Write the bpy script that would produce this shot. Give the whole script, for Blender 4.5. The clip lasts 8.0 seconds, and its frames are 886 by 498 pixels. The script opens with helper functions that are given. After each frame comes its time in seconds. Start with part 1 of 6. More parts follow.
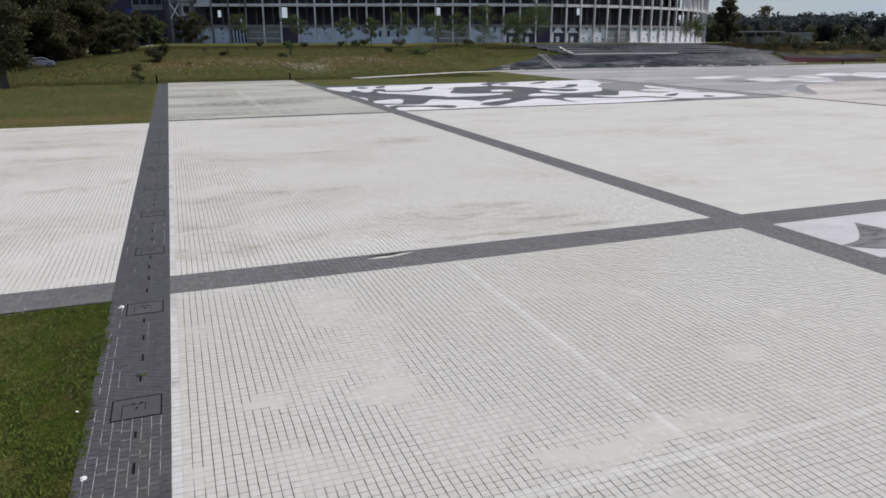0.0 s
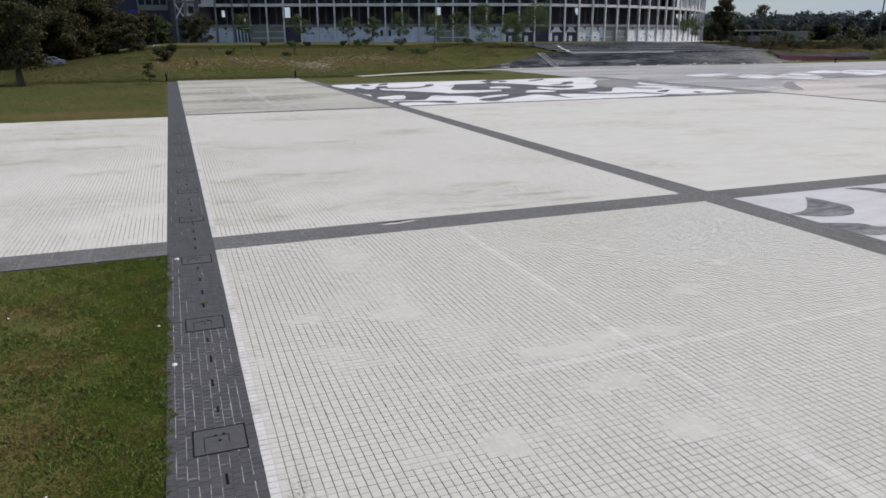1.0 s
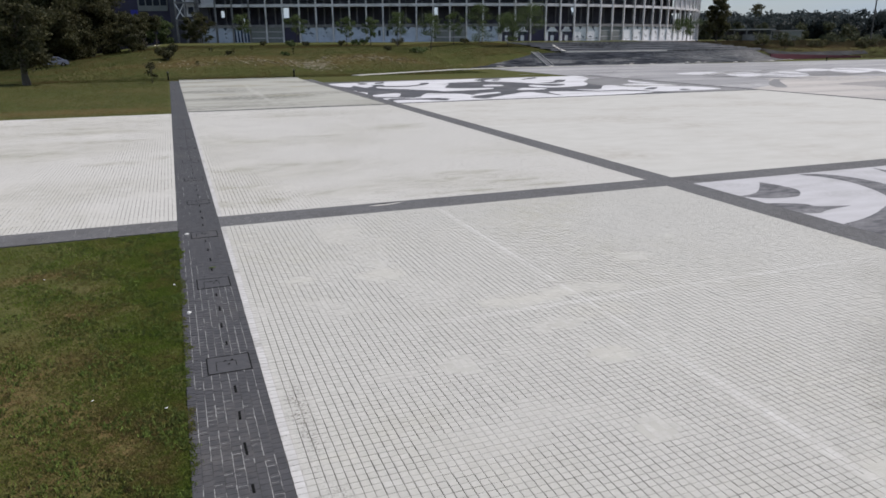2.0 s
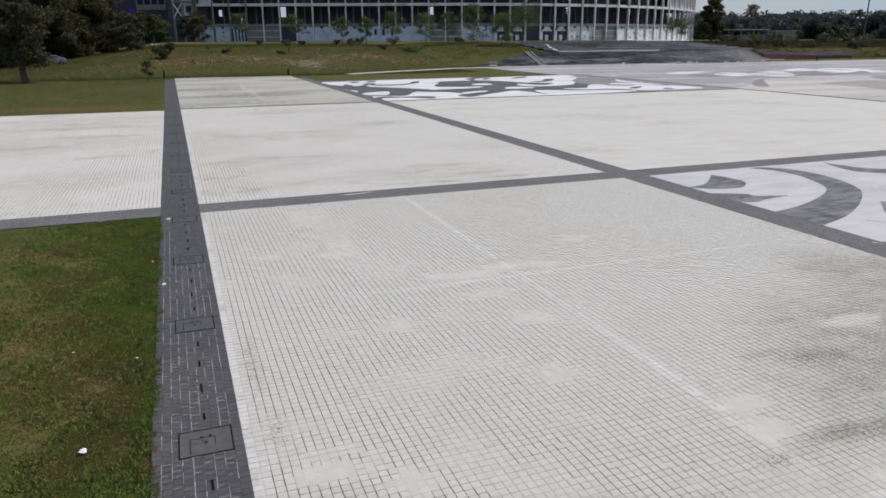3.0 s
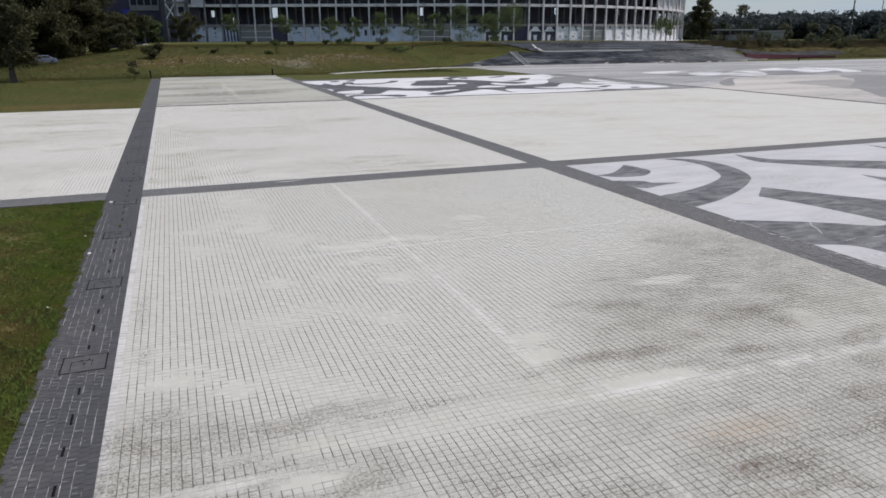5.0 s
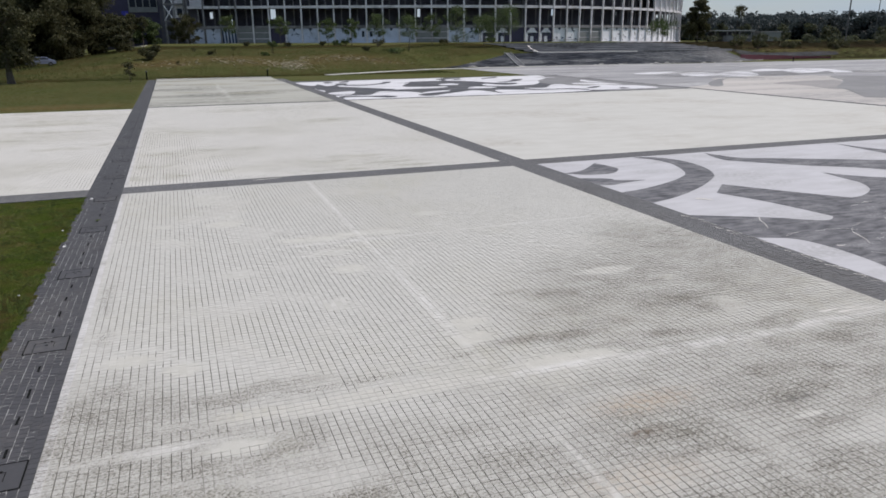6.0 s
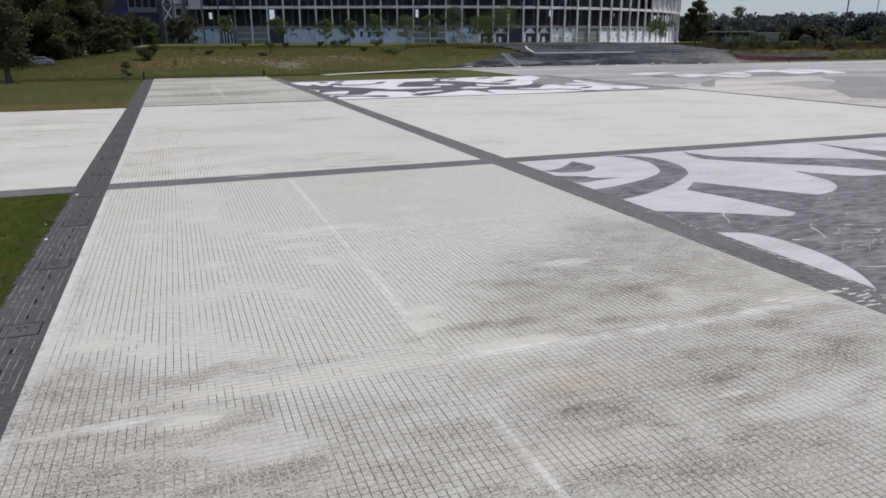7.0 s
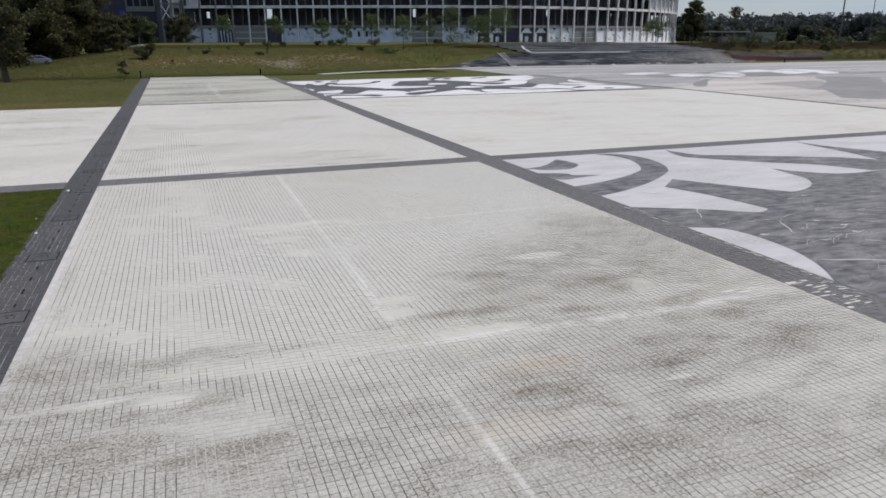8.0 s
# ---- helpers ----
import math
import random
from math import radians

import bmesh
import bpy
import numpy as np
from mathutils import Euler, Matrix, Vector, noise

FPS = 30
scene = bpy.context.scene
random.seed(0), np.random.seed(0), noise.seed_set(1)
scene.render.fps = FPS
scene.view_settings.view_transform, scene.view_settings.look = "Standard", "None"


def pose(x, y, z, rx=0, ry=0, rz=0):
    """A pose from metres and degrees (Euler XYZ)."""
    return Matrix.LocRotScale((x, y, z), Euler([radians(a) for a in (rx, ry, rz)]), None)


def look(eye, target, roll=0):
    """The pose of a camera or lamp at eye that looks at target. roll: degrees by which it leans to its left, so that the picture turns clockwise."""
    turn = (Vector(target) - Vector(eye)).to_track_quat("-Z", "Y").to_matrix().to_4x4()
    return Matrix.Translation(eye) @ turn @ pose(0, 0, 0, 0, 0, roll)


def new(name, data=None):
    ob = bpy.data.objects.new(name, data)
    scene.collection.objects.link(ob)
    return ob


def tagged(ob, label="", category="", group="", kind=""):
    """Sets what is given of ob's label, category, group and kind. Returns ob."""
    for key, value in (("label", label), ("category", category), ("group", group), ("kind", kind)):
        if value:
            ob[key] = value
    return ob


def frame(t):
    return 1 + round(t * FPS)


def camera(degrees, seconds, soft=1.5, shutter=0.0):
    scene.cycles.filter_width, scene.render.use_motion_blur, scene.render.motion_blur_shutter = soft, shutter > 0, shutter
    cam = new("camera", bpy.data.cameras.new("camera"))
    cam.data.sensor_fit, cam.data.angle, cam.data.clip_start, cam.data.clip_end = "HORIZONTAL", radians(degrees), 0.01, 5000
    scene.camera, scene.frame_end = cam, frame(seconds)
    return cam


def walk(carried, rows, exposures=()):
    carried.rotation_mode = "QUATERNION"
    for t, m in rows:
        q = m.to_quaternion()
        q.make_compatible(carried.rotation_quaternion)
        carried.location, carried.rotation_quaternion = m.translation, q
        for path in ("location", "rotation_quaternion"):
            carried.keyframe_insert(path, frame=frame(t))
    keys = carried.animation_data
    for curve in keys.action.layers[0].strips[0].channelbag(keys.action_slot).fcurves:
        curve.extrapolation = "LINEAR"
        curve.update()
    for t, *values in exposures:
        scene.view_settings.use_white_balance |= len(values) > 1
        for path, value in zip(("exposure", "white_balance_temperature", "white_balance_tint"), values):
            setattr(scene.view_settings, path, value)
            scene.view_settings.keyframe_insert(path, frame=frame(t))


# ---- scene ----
cam = camera(64.5, 8.0, 1.7)
PATH = [
    (0, (0.498, -14.871, 5.08), (1.171, -13.077, 4.507), -0.1),
    (0.5, (-0.068, -16.313, 5.024), (0.603, -14.518, 4.451), -0.2),
    (1, (-0.552, -17.626, 5.011), (0.119, -15.832, 4.437), -0.2),
    (1.5, (-0.88, -18.803, 4.979), (-0.209, -17.009, 4.405), -0.4),
    (3, (-0.386, -21.836, 5.034), (0.287, -20.043, 4.457), -0.2),
    (3.5, (0.041, -22.726, 5.024), (0.714, -20.933, 4.447), -0.2),
    (4, (0.513, -23.609, 5.033), (1.186, -21.815, 4.458), -0.3),
    (4.5, (0.945, -24.337, 5.039), (1.619, -22.544, 4.461), -0.2),
    (6, (2.102, -26.216, 5.103), (2.77, -24.421, 4.529), -0.3),
    (6.5, (2.406, -26.678, 5.099), (3.074, -24.883, 4.524), -0.2),
    (7, (2.674, -27.106, 5.098), (3.34, -25.309, 4.525), -0.2),
    (7.5, (2.865, -27.499, 5.115), (3.531, -25.702, 4.542), -0.2),
    (8, (3.0, -27.851, 5.114), (3.668, -26.056, 4.54), -0.1),
]
walk(cam, [(t, look(eye, target, roll)) for t, eye, target, roll in PATH], [(0, -0.04, 6620, 16), (8, -0.02, 6620, 16)])

from mathutils.geometry import tessellate_polygon

# ---- light ----
SUN_AZ, SUN_EL = math.atan2(1.0, -0.2), radians(54)   # from +y towards +x
world = bpy.data.worlds.new("world")
scene.world = world
world.use_nodes = True
wn = world.node_tree.nodes
sky = wn.new("ShaderNodeTexSky")
sky.sky_type, sky.sun_disc = "NISHITA", False
sky.sun_elevation, sky.sun_rotation = SUN_EL, SUN_AZ
sky.air_density, sky.dust_density, sky.ozone_density = 1.0, 0.7, 1.6
wl = world.node_tree.links
# thin broken cloud over the sky
tc = wn.new("ShaderNodeTexCoord")
cmap = wn.new("ShaderNodeMapping")
cmap.inputs["Scale"].default_value = (1.2, 1.2, 6.0)
cn = wn.new("ShaderNodeTexNoise")
cn.inputs["Scale"].default_value, cn.inputs["Detail"].default_value = 2.2, 6
cr = wn.new("ShaderNodeValToRGB")
cr.color_ramp.elements[0].position, cr.color_ramp.elements[1].position = 0.36, 0.66
cr.color_ramp.elements[0].color = (0.55, 0.55, 0.55, 1)
cmix = wn.new("ShaderNodeMix")
cmix.data_type = "RGBA"
cmix.inputs[7].default_value = (4.2, 5.5, 6.7, 1)
wl.new(tc.outputs["Generated"], cmap.inputs["Vector"])
wl.new(cmap.outputs["Vector"], cn.inputs["Vector"])
wl.new(cn.outputs["Fac"], cr.inputs["Fac"])
wl.new(cr.outputs["Color"], cmix.inputs[0])
wl.new(sky.outputs["Color"], cmix.inputs[6])
wl.new(cmix.outputs[2], wn["Background"].inputs["Color"])
wn["Background"].inputs["Strength"].default_value = 0.09
sun = new("sun", bpy.data.lights.new("sun", "SUN"))
sun.data.energy, sun.data.angle, sun.data.color = 3.6, radians(0.6), (1.0, 0.955, 0.90)
sun.rotation_euler = Vector((math.sin(SUN_AZ) * math.cos(SUN_EL), math.cos(SUN_AZ) * math.cos(SUN_EL), math.sin(SUN_EL))).to_track_quat("Z", "Y").to_euler()


# ---- materials ----
def nodes_of(name):
    m = bpy.data.materials.new(name)
    m.use_nodes = True
    return m, m.node_tree.nodes, m.node_tree.links, m.node_tree.nodes["Principled BSDF"]


def mixed(nt, links, fac, a, b, blend="MIX"):
    """A colour mix; a, b and fac are sockets or values."""
    n = nt.new("ShaderNodeMix")
    n.data_type, n.blend_type = "RGBA", blend
    for sock, v in ((n.inputs[0], fac), (n.inputs[6], a), (n.inputs[7], b)):
        if isinstance(v, bpy.types.NodeSocket):
            links.new(v, sock)
        else:
            sock.default_value = (*v, 1) if isinstance(v, tuple) else v
    return n.outputs[2]


def noise_fac(nt, links, pos, scale, lo=0.4, hi=0.6, detail=5, stretch=None):
    if stretch:
        mp = nt.new("ShaderNodeMapping")
        mp.inputs["Scale"].default_value = stretch
        links.new(pos, mp.inputs["Vector"])
        pos = mp.outputs["Vector"]
    n = nt.new("ShaderNodeTexNoise")
    n.inputs["Scale"].default_value, n.inputs["Detail"].default_value = scale, detail
    links.new(pos, n.inputs["Vector"])
    r = nt.new("ShaderNodeMapRange")
    r.inputs["From Min"].default_value, r.inputs["From Max"].default_value = lo, hi
    links.new(n.outputs["Fac"], r.inputs["Value"])
    return r.outputs["Result"]


def times(nt, links, a, b, op="MULTIPLY"):
    n = nt.new("ShaderNodeMath")
    n.operation = op
    n.use_clamp = True
    for sock, v in zip(n.inputs, (a, b)):
        if isinstance(v, bpy.types.NodeSocket):
            links.new(v, sock)
        else:
            sock.default_value = v
    return n.outputs[0]


def blob(nt, links, pos, x, y, rx, ry, core=0.1):
    """1 in the middle of a soft oval on the ground, 0 outside it."""
    mp = nt.new("ShaderNodeMapping")
    mp.inputs["Location"].default_value = (-x / rx, -y / ry, 0)
    mp.inputs["Scale"].default_value = (1 / rx, 1 / ry, 0)
    links.new(pos, mp.inputs["Vector"])
    ln = nt.new("ShaderNodeVectorMath")
    ln.operation = "LENGTH"
    links.new(mp.outputs["Vector"], ln.inputs[0])
    r = nt.new("ShaderNodeMapRange")
    r.interpolation_type = "SMOOTHSTEP"
    r.inputs["From Min"].default_value, r.inputs["From Max"].default_value = 1.0, core
    links.new(ln.outputs["Value"], r.inputs["Value"])
    return r.outputs["Result"]


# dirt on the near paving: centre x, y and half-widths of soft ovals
# BROAD and DEEP also hold the view's corner darkening, put into the dirt's strength
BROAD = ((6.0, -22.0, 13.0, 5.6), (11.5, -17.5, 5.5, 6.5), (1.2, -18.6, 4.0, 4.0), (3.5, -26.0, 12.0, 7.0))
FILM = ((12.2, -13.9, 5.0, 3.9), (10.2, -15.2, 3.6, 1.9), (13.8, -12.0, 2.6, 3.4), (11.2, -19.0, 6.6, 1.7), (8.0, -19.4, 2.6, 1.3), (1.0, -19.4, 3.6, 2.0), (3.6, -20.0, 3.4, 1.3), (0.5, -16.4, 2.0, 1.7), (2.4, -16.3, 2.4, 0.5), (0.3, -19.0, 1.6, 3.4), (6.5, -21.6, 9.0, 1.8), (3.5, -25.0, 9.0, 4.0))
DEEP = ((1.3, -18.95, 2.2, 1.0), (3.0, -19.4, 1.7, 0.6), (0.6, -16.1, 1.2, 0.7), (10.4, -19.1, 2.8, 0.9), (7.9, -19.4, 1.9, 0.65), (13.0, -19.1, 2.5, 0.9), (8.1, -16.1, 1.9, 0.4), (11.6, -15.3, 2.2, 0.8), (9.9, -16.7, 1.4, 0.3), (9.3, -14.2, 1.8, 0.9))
RIMS = ((8.4, -13.75, 0.9, 0.36), (9.8, -12.75, 1.2, 0.34), (11.4, -12.0, 1.5, 0.34))
SPECKS = ((1.6, -16.25, 1.7, 0.26), (4.0, -16.5, 2.5, 0.2), (6.2, -16.2, 0.9, 0.26), (7.9, -16.1, 1.3, 0.42), (9.8, -16.7, 1.4, 0.34), (0.36, -11.3, 0.3, 2.2), (0.45, -13.3, 0.3, 0.9), (0.7, -15.6, 0.8, 0.6), (5.3, -19.0, 1.6, 0.34), (2.0, -18.85, 1.8, 0.62), (1.0, -18.4, 0.9, 0.5), (3.2, -19.3, 1.6, 0.5), (7.5, -19.3, 0.9, 0.42), (9.0, -19.15, 1.8, 0.55), (10.3, -19.25, 1.0, 0.45), (12.4, -19.25, 2.0, 0.6), (14.0, -19.7, 1.3, 0.6), (10.6, -14.6, 3.0, 1.8), (12.8, -15.0, 1.6, 1.0), (6.6, -20.9, 5.0, 0.8))
BARE = ((10.9, -13.2, 0.9, 0.28), (6.7, -14.9, 0.6, 0.32), (6.5, -15.6, 0.5, 0.34), (0.95, -14.45, 0.62, 0.3), (1.75, -15.1, 0.4, 0.26), (4.4, -17.05, 2.6, 0.3), (7.7, -17.0, 1.4, 0.32), (2.4, -17.75, 0.5, 0.24), (0.6, -12.25, 0.4, 0.12), (5.4, -8.1, 1.5, 0.4), (6.4, -9.2, 1.0, 0.5), (3.1, -5.6, 0.7, 0.45), (5.5, -10.9, 0.5, 0.3), (1.4, -5.4, 0.5, 0.2), (10.0, -19.75, 0.4, 0.1))
STREAKS = ((11.4, -17.27, 5.4, 0.25), (7.4, -17.15, 2.0, 0.2), (1.3, -17.45, 1.3, 0.15), (6.2, -8.65, 5.0, 0.10), (11.2, -8.65, 4.4, 0.10), (6.4, -3.4, 0.11, 6.0), (6.4, -8.6, 0.08, 4.6), (6.4, -13.6, 0.17, 4.2), (6.42, -20.6, 0.10, 2.2))
MUD = ((8.1, -18.6, 1.3, 0.5, (0.38, 0.31, 0.235), 0.8), (6.9, -20.2, 1.5, 0.5, (0.42, 0.36, 0.29), 0.6), (7.55, -19.32, 0.45, 0.16, (0.11, 0.075, 0.05), 0.85), (10.2, -19.3, 0.5, 0.2, (0.10, 0.095, 0.09), 0.7), (2.6, -16.9, 0.8, 0.3, (0.44, 0.42, 0.33), 0.4))


def ovals(nt, links, pos, spots, core=0.1):
    """The largest of many soft ovals: 1 in their middles, 0 outside them all."""
    total, squeezed = None, {}
    for x, y, rx, ry in spots:
        k = round(2 * math.log2(rx / ry))
        ratio = 2 ** (k / 2)
        if k not in squeezed:
            sq = nt.new("ShaderNodeVectorMath")
            sq.operation = "MULTIPLY"
            sq.inputs[1].default_value = (1, ratio, 0)
            links.new(pos, sq.inputs[0])
            squeezed[k] = sq.outputs[0]
        far = nt.new("ShaderNodeVectorMath")
        far.operation = "DISTANCE"
        far.inputs[1].default_value = (x, y * ratio, 0)
        links.new(squeezed[k], far.inputs[0])
        r = nt.new("ShaderNodeMapRange")
        r.interpolation_type = "SMOOTHSTEP"
        r.inputs["From Min"].default_value, r.inputs["From Max"].default_value = rx, rx * core
        links.new(far.outputs["Value"], r.inputs["Value"])
        total = r.outputs["Result"] if total is None else times(nt, links, total, r.outputs["Result"], "MAXIMUM")
    return total


def drifted(nt, links, pos, scale, reach):
    """The place shifted by a noise, to fray outlines."""
    n = nt.new("ShaderNodeTexNoise")
    n.inputs["Scale"].default_value, n.inputs["Detail"].default_value = scale, 4
    links.new(pos, n.inputs["Vector"])
    off = nt.new("ShaderNodeVectorMath")
    off.operation = "MULTIPLY_ADD"
    off.inputs[1].default_value, off.inputs[2].default_value = (reach * 3.0, reach, 0), (-reach * 1.5, -reach / 2, 0)
    links.new(n.outputs["Color"], off.inputs[0])
    add = nt.new("ShaderNodeVectorMath")
    links.new(pos, add.inputs[0])
    links.new(off.outputs[0], add.inputs[1])
    return add.outputs[0]


def smirched(nt, links, pos, col, spots):
    """Olive dirt lying in frayed patches, over a faint wider film."""
    frayed = drifted(nt, links, drifted(nt, links, pos, 0.55, 1.5), 2.4, 0.5)
    film = times(nt, links, ovals(nt, links, frayed, MID_FILM, 0.2), 0.46)
    film = times(nt, links, film, ovals(nt, links, frayed, spots, 0.05), "MAXIMUM")
    cloud = times(nt, links, times(nt, links, noise_fac(nt, links, pos, 1.9, 0.36, 0.64, 10, (0.7, 1.3, 1)), 0.8), 0.25, "ADD")
    grit = times(nt, links, times(nt, links, noise_fac(nt, links, pos, 16.0, 0.36, 0.62, 6), 0.6), 0.45, "ADD")
    return mixed(nt, links, times(nt, links, times(nt, links, times(nt, links, film, cloud), grit), 0.75), col, (0.225, 0.210, 0.135))


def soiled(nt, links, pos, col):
    """A grey-green film with some corner darkening in it, gritty specks, wiped pale cement and dried mud over the near
    paving.
    """
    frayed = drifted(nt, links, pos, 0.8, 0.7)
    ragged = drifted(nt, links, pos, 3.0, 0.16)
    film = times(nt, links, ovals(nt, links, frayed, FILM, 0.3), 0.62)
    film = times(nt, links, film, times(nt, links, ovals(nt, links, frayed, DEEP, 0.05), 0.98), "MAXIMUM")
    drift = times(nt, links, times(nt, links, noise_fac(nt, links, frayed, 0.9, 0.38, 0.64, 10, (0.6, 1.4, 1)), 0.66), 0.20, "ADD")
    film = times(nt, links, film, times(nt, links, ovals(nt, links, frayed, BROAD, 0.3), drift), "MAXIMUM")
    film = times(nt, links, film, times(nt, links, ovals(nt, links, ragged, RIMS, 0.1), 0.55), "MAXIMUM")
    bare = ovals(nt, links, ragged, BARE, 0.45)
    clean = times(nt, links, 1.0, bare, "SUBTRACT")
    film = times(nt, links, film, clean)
    cloud = times(nt, links, times(nt, links, noise_fac(nt, links, pos, 1.7, 0.34, 0.64, 9, (0.75, 1.2, 1)), 0.42), 0.52, "ADD")
    grit = times(nt, links, times(nt, links, noise_fac(nt, links, pos, 20.0, 0.38, 0.62, 7), 0.85), 0.30, "ADD")
    # every sett holds the dirt a little differently
    cell = nt.new("ShaderNodeVectorMath")
    cell.operation = "SNAP"
    cell.inputs[1].default_value = (0.1203, 0.12, 10)
    links.new(pos, cell.inputs[0])
    own = nt.new("ShaderNodeTexWhiteNoise")
    links.new(cell.outputs[0], own.inputs["Vector"])
    grit = times(nt, links, grit, times(nt, links, times(nt, links, own.outputs["Value"], 0.5), 0.75, "ADD"))
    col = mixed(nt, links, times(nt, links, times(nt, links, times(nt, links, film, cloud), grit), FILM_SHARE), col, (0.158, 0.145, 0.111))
    # specks: the denser the dirt, the more of the fine noise counts
    dense = times(nt, links, times(nt, links, ovals(nt, links, ragged, SPECKS, 0.1), 0.62), clean)
    dense = times(nt, links, dense, times(nt, links, film, 0.8), "MAXIMUM")
    dense = times(nt, links, dense, cloud)
    fine = nt.new("ShaderNodeTexNoise")
    fine.inputs["Scale"].default_value, fine.inputs["Detail"].default_value = 27.0, 6
    links.new(pos, fine.inputs["Vector"])
    lift = times(nt, links, fine.outputs["Fac"], times(nt, links, dense, 0.14), "ADD")
    r = nt.new("ShaderNodeMapRange")
    r.inputs["From Min"].default_value, r.inputs["From Max"].default_value = 0.55, 0.72
    links.new(lift, r.inputs["Value"])
    col = mixed(nt, links, times(nt, links, r.outputs["Result"], times(nt, links, dense, 1.9)), col, (0.105, 0.094, 0.076))
    col = mixed(nt, links, times(nt, links, bare, 0.55), col, (0.475, 0.462, 0.415))
    for x, y, rx, ry, tone, share in MUD:
        f = times(nt, links, ovals(nt, links, ragged, ((x, y, rx, ry),)), noise_fac(nt, links, pos, 9.0, 0.34, 0.6, 6))
        col = mixed(nt, links, times(nt, links, f, share), col, tone)
    worn = noise_fac(nt, links, pos, 3.0, 0.30, 0.62, 7)
    return mixed(nt, links, times(nt, links, ovals(nt, links, pos, STREAKS, 0.2), times(nt, links, worn, 0.78)), col, (0.57, 0.56, 0.535))


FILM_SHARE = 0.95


def material(name, a, b, scale=6.0, rough=0.8, bump=0.3, stain=None, stain_scale=0.25, stain_at=(0.5, 0.7), piece=0.0, island=0.0, metal=0.0, blobs=(), blob_col=None, stretch=None, spec=0.5, dist=0.01, soil=False, smirch=(), pale=()):
    """A surface of two close tones with fine grain, broad stains of a third tone, and a tone of its own for each piece."""
    m, nt, links, p = nodes_of(name)
    pos = nt.new("ShaderNodeNewGeometry").outputs["Position"]
    col = mixed(nt, links, noise_fac(nt, links, pos, scale, 0.3, 0.7, 8, stretch), a, b)
    if stain:
        f = noise_fac(nt, links, pos, stain_scale, *stain_at, 7, stretch)
        g = noise_fac(nt, links, pos, stain_scale * 14, 0.3, 0.65, 4)
        col = mixed(nt, links, times(nt, links, f, g), col, stain)
    if blobs:
        # ragged outlines: shift the place looked up by a coarse noise
        wn3 = nt.new("ShaderNodeTexNoise")
        wn3.inputs["Scale"].default_value, wn3.inputs["Detail"].default_value = 0.7, 5
        links.new(pos, wn3.inputs["Vector"])
        off = nt.new("ShaderNodeVectorMath")
        off.operation = "MULTIPLY_ADD"
        off.inputs[1].default_value, off.inputs[2].default_value = (2.6, 1.8, 0), (-1.3, -0.9, 0)
        links.new(wn3.outputs["Color"], off.inputs[0])
        warp = nt.new("ShaderNodeVectorMath")
        links.new(pos, warp.inputs[0])
        links.new(off.outputs[0], warp.inputs[1])
        rag = warp.outputs[0]
        total = None
        for o in blobs:
            bb = blob(nt, links, rag, *o)
            total = bb if total is None else times(nt, links, total, bb, "MAXIMUM")
        g = noise_fac(nt, links, pos, 0.9, 0.30, 0.60, 8)
        g2 = noise_fac(nt, links, pos, 9.0, 0.43, 0.57, 7)
        g3 = noise_fac(nt, links, pos, 38.0, 0.42, 0.62, 3)
        g = times(nt, links, times(nt, links, g, 0.50), 0.50, "ADD")
        f = times(nt, links, times(nt, links, total, g), times(nt, links, times(nt, links, g2, 0.5), 0.50, "ADD"))
        f = times(nt, links, f, times(nt, links, times(nt, links, g3, 0.65), 0.45, "ADD"))
        col = mixed(nt, links, f, col, blob_col)
    if soil:
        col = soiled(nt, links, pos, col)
    if smirch:
        col = smirched(nt, links, pos, col, smirch)
    if pale:
        worn = noise_fac(nt, links, pos, 1.2, 0.32, 0.62, 6)
        col = mixed(nt, links, times(nt, links, times(nt, links, ovals(nt, links, drifted(nt, links, pos, 0.2, 0.5), pale, 0.2), worn), 0.6), col, (0.50, 0.49, 0.455))
    for on, src in ((piece, "ShaderNodeObjectInfo"), (island, "ShaderNodeNewGeometry")):
        if on:
            rnd = nt.new(src).outputs["Random" if src == "ShaderNodeObjectInfo" else "Random Per Island"]
            r = nt.new("ShaderNodeMapRange")
            r.inputs["To Min"].default_value, r.inputs["To Max"].default_value = 1 - on, 1 + on
            links.new(rnd, r.inputs["Value"])
            h = nt.new("ShaderNodeHueSaturation")
            links.new(r.outputs["Result"], h.inputs["Value"])
            links.new(col, h.inputs["Color"])
            col = h.outputs["Color"]
    links.new(col, p.inputs["Base Color"])
    p.inputs["Roughness"].default_value, p.inputs["Metallic"].default_value = rough, metal
    p.inputs["Specular IOR Level"].default_value = spec
    if bump:
        n = nt.new("ShaderNodeTexNoise")
        n.inputs["Scale"].default_value, n.inputs["Detail"].default_value = scale * 6, 6
        links.new(pos, n.inputs["Vector"])
        bm = nt.new("ShaderNodeBump")
        bm.inputs["Strength"].default_value, bm.inputs["Distance"].default_value = bump, dist
        links.new(n.outputs["Fac"], bm.inputs["Height"])
        links.new(bm.outputs["Normal"], p.inputs["Normal"])
    return m


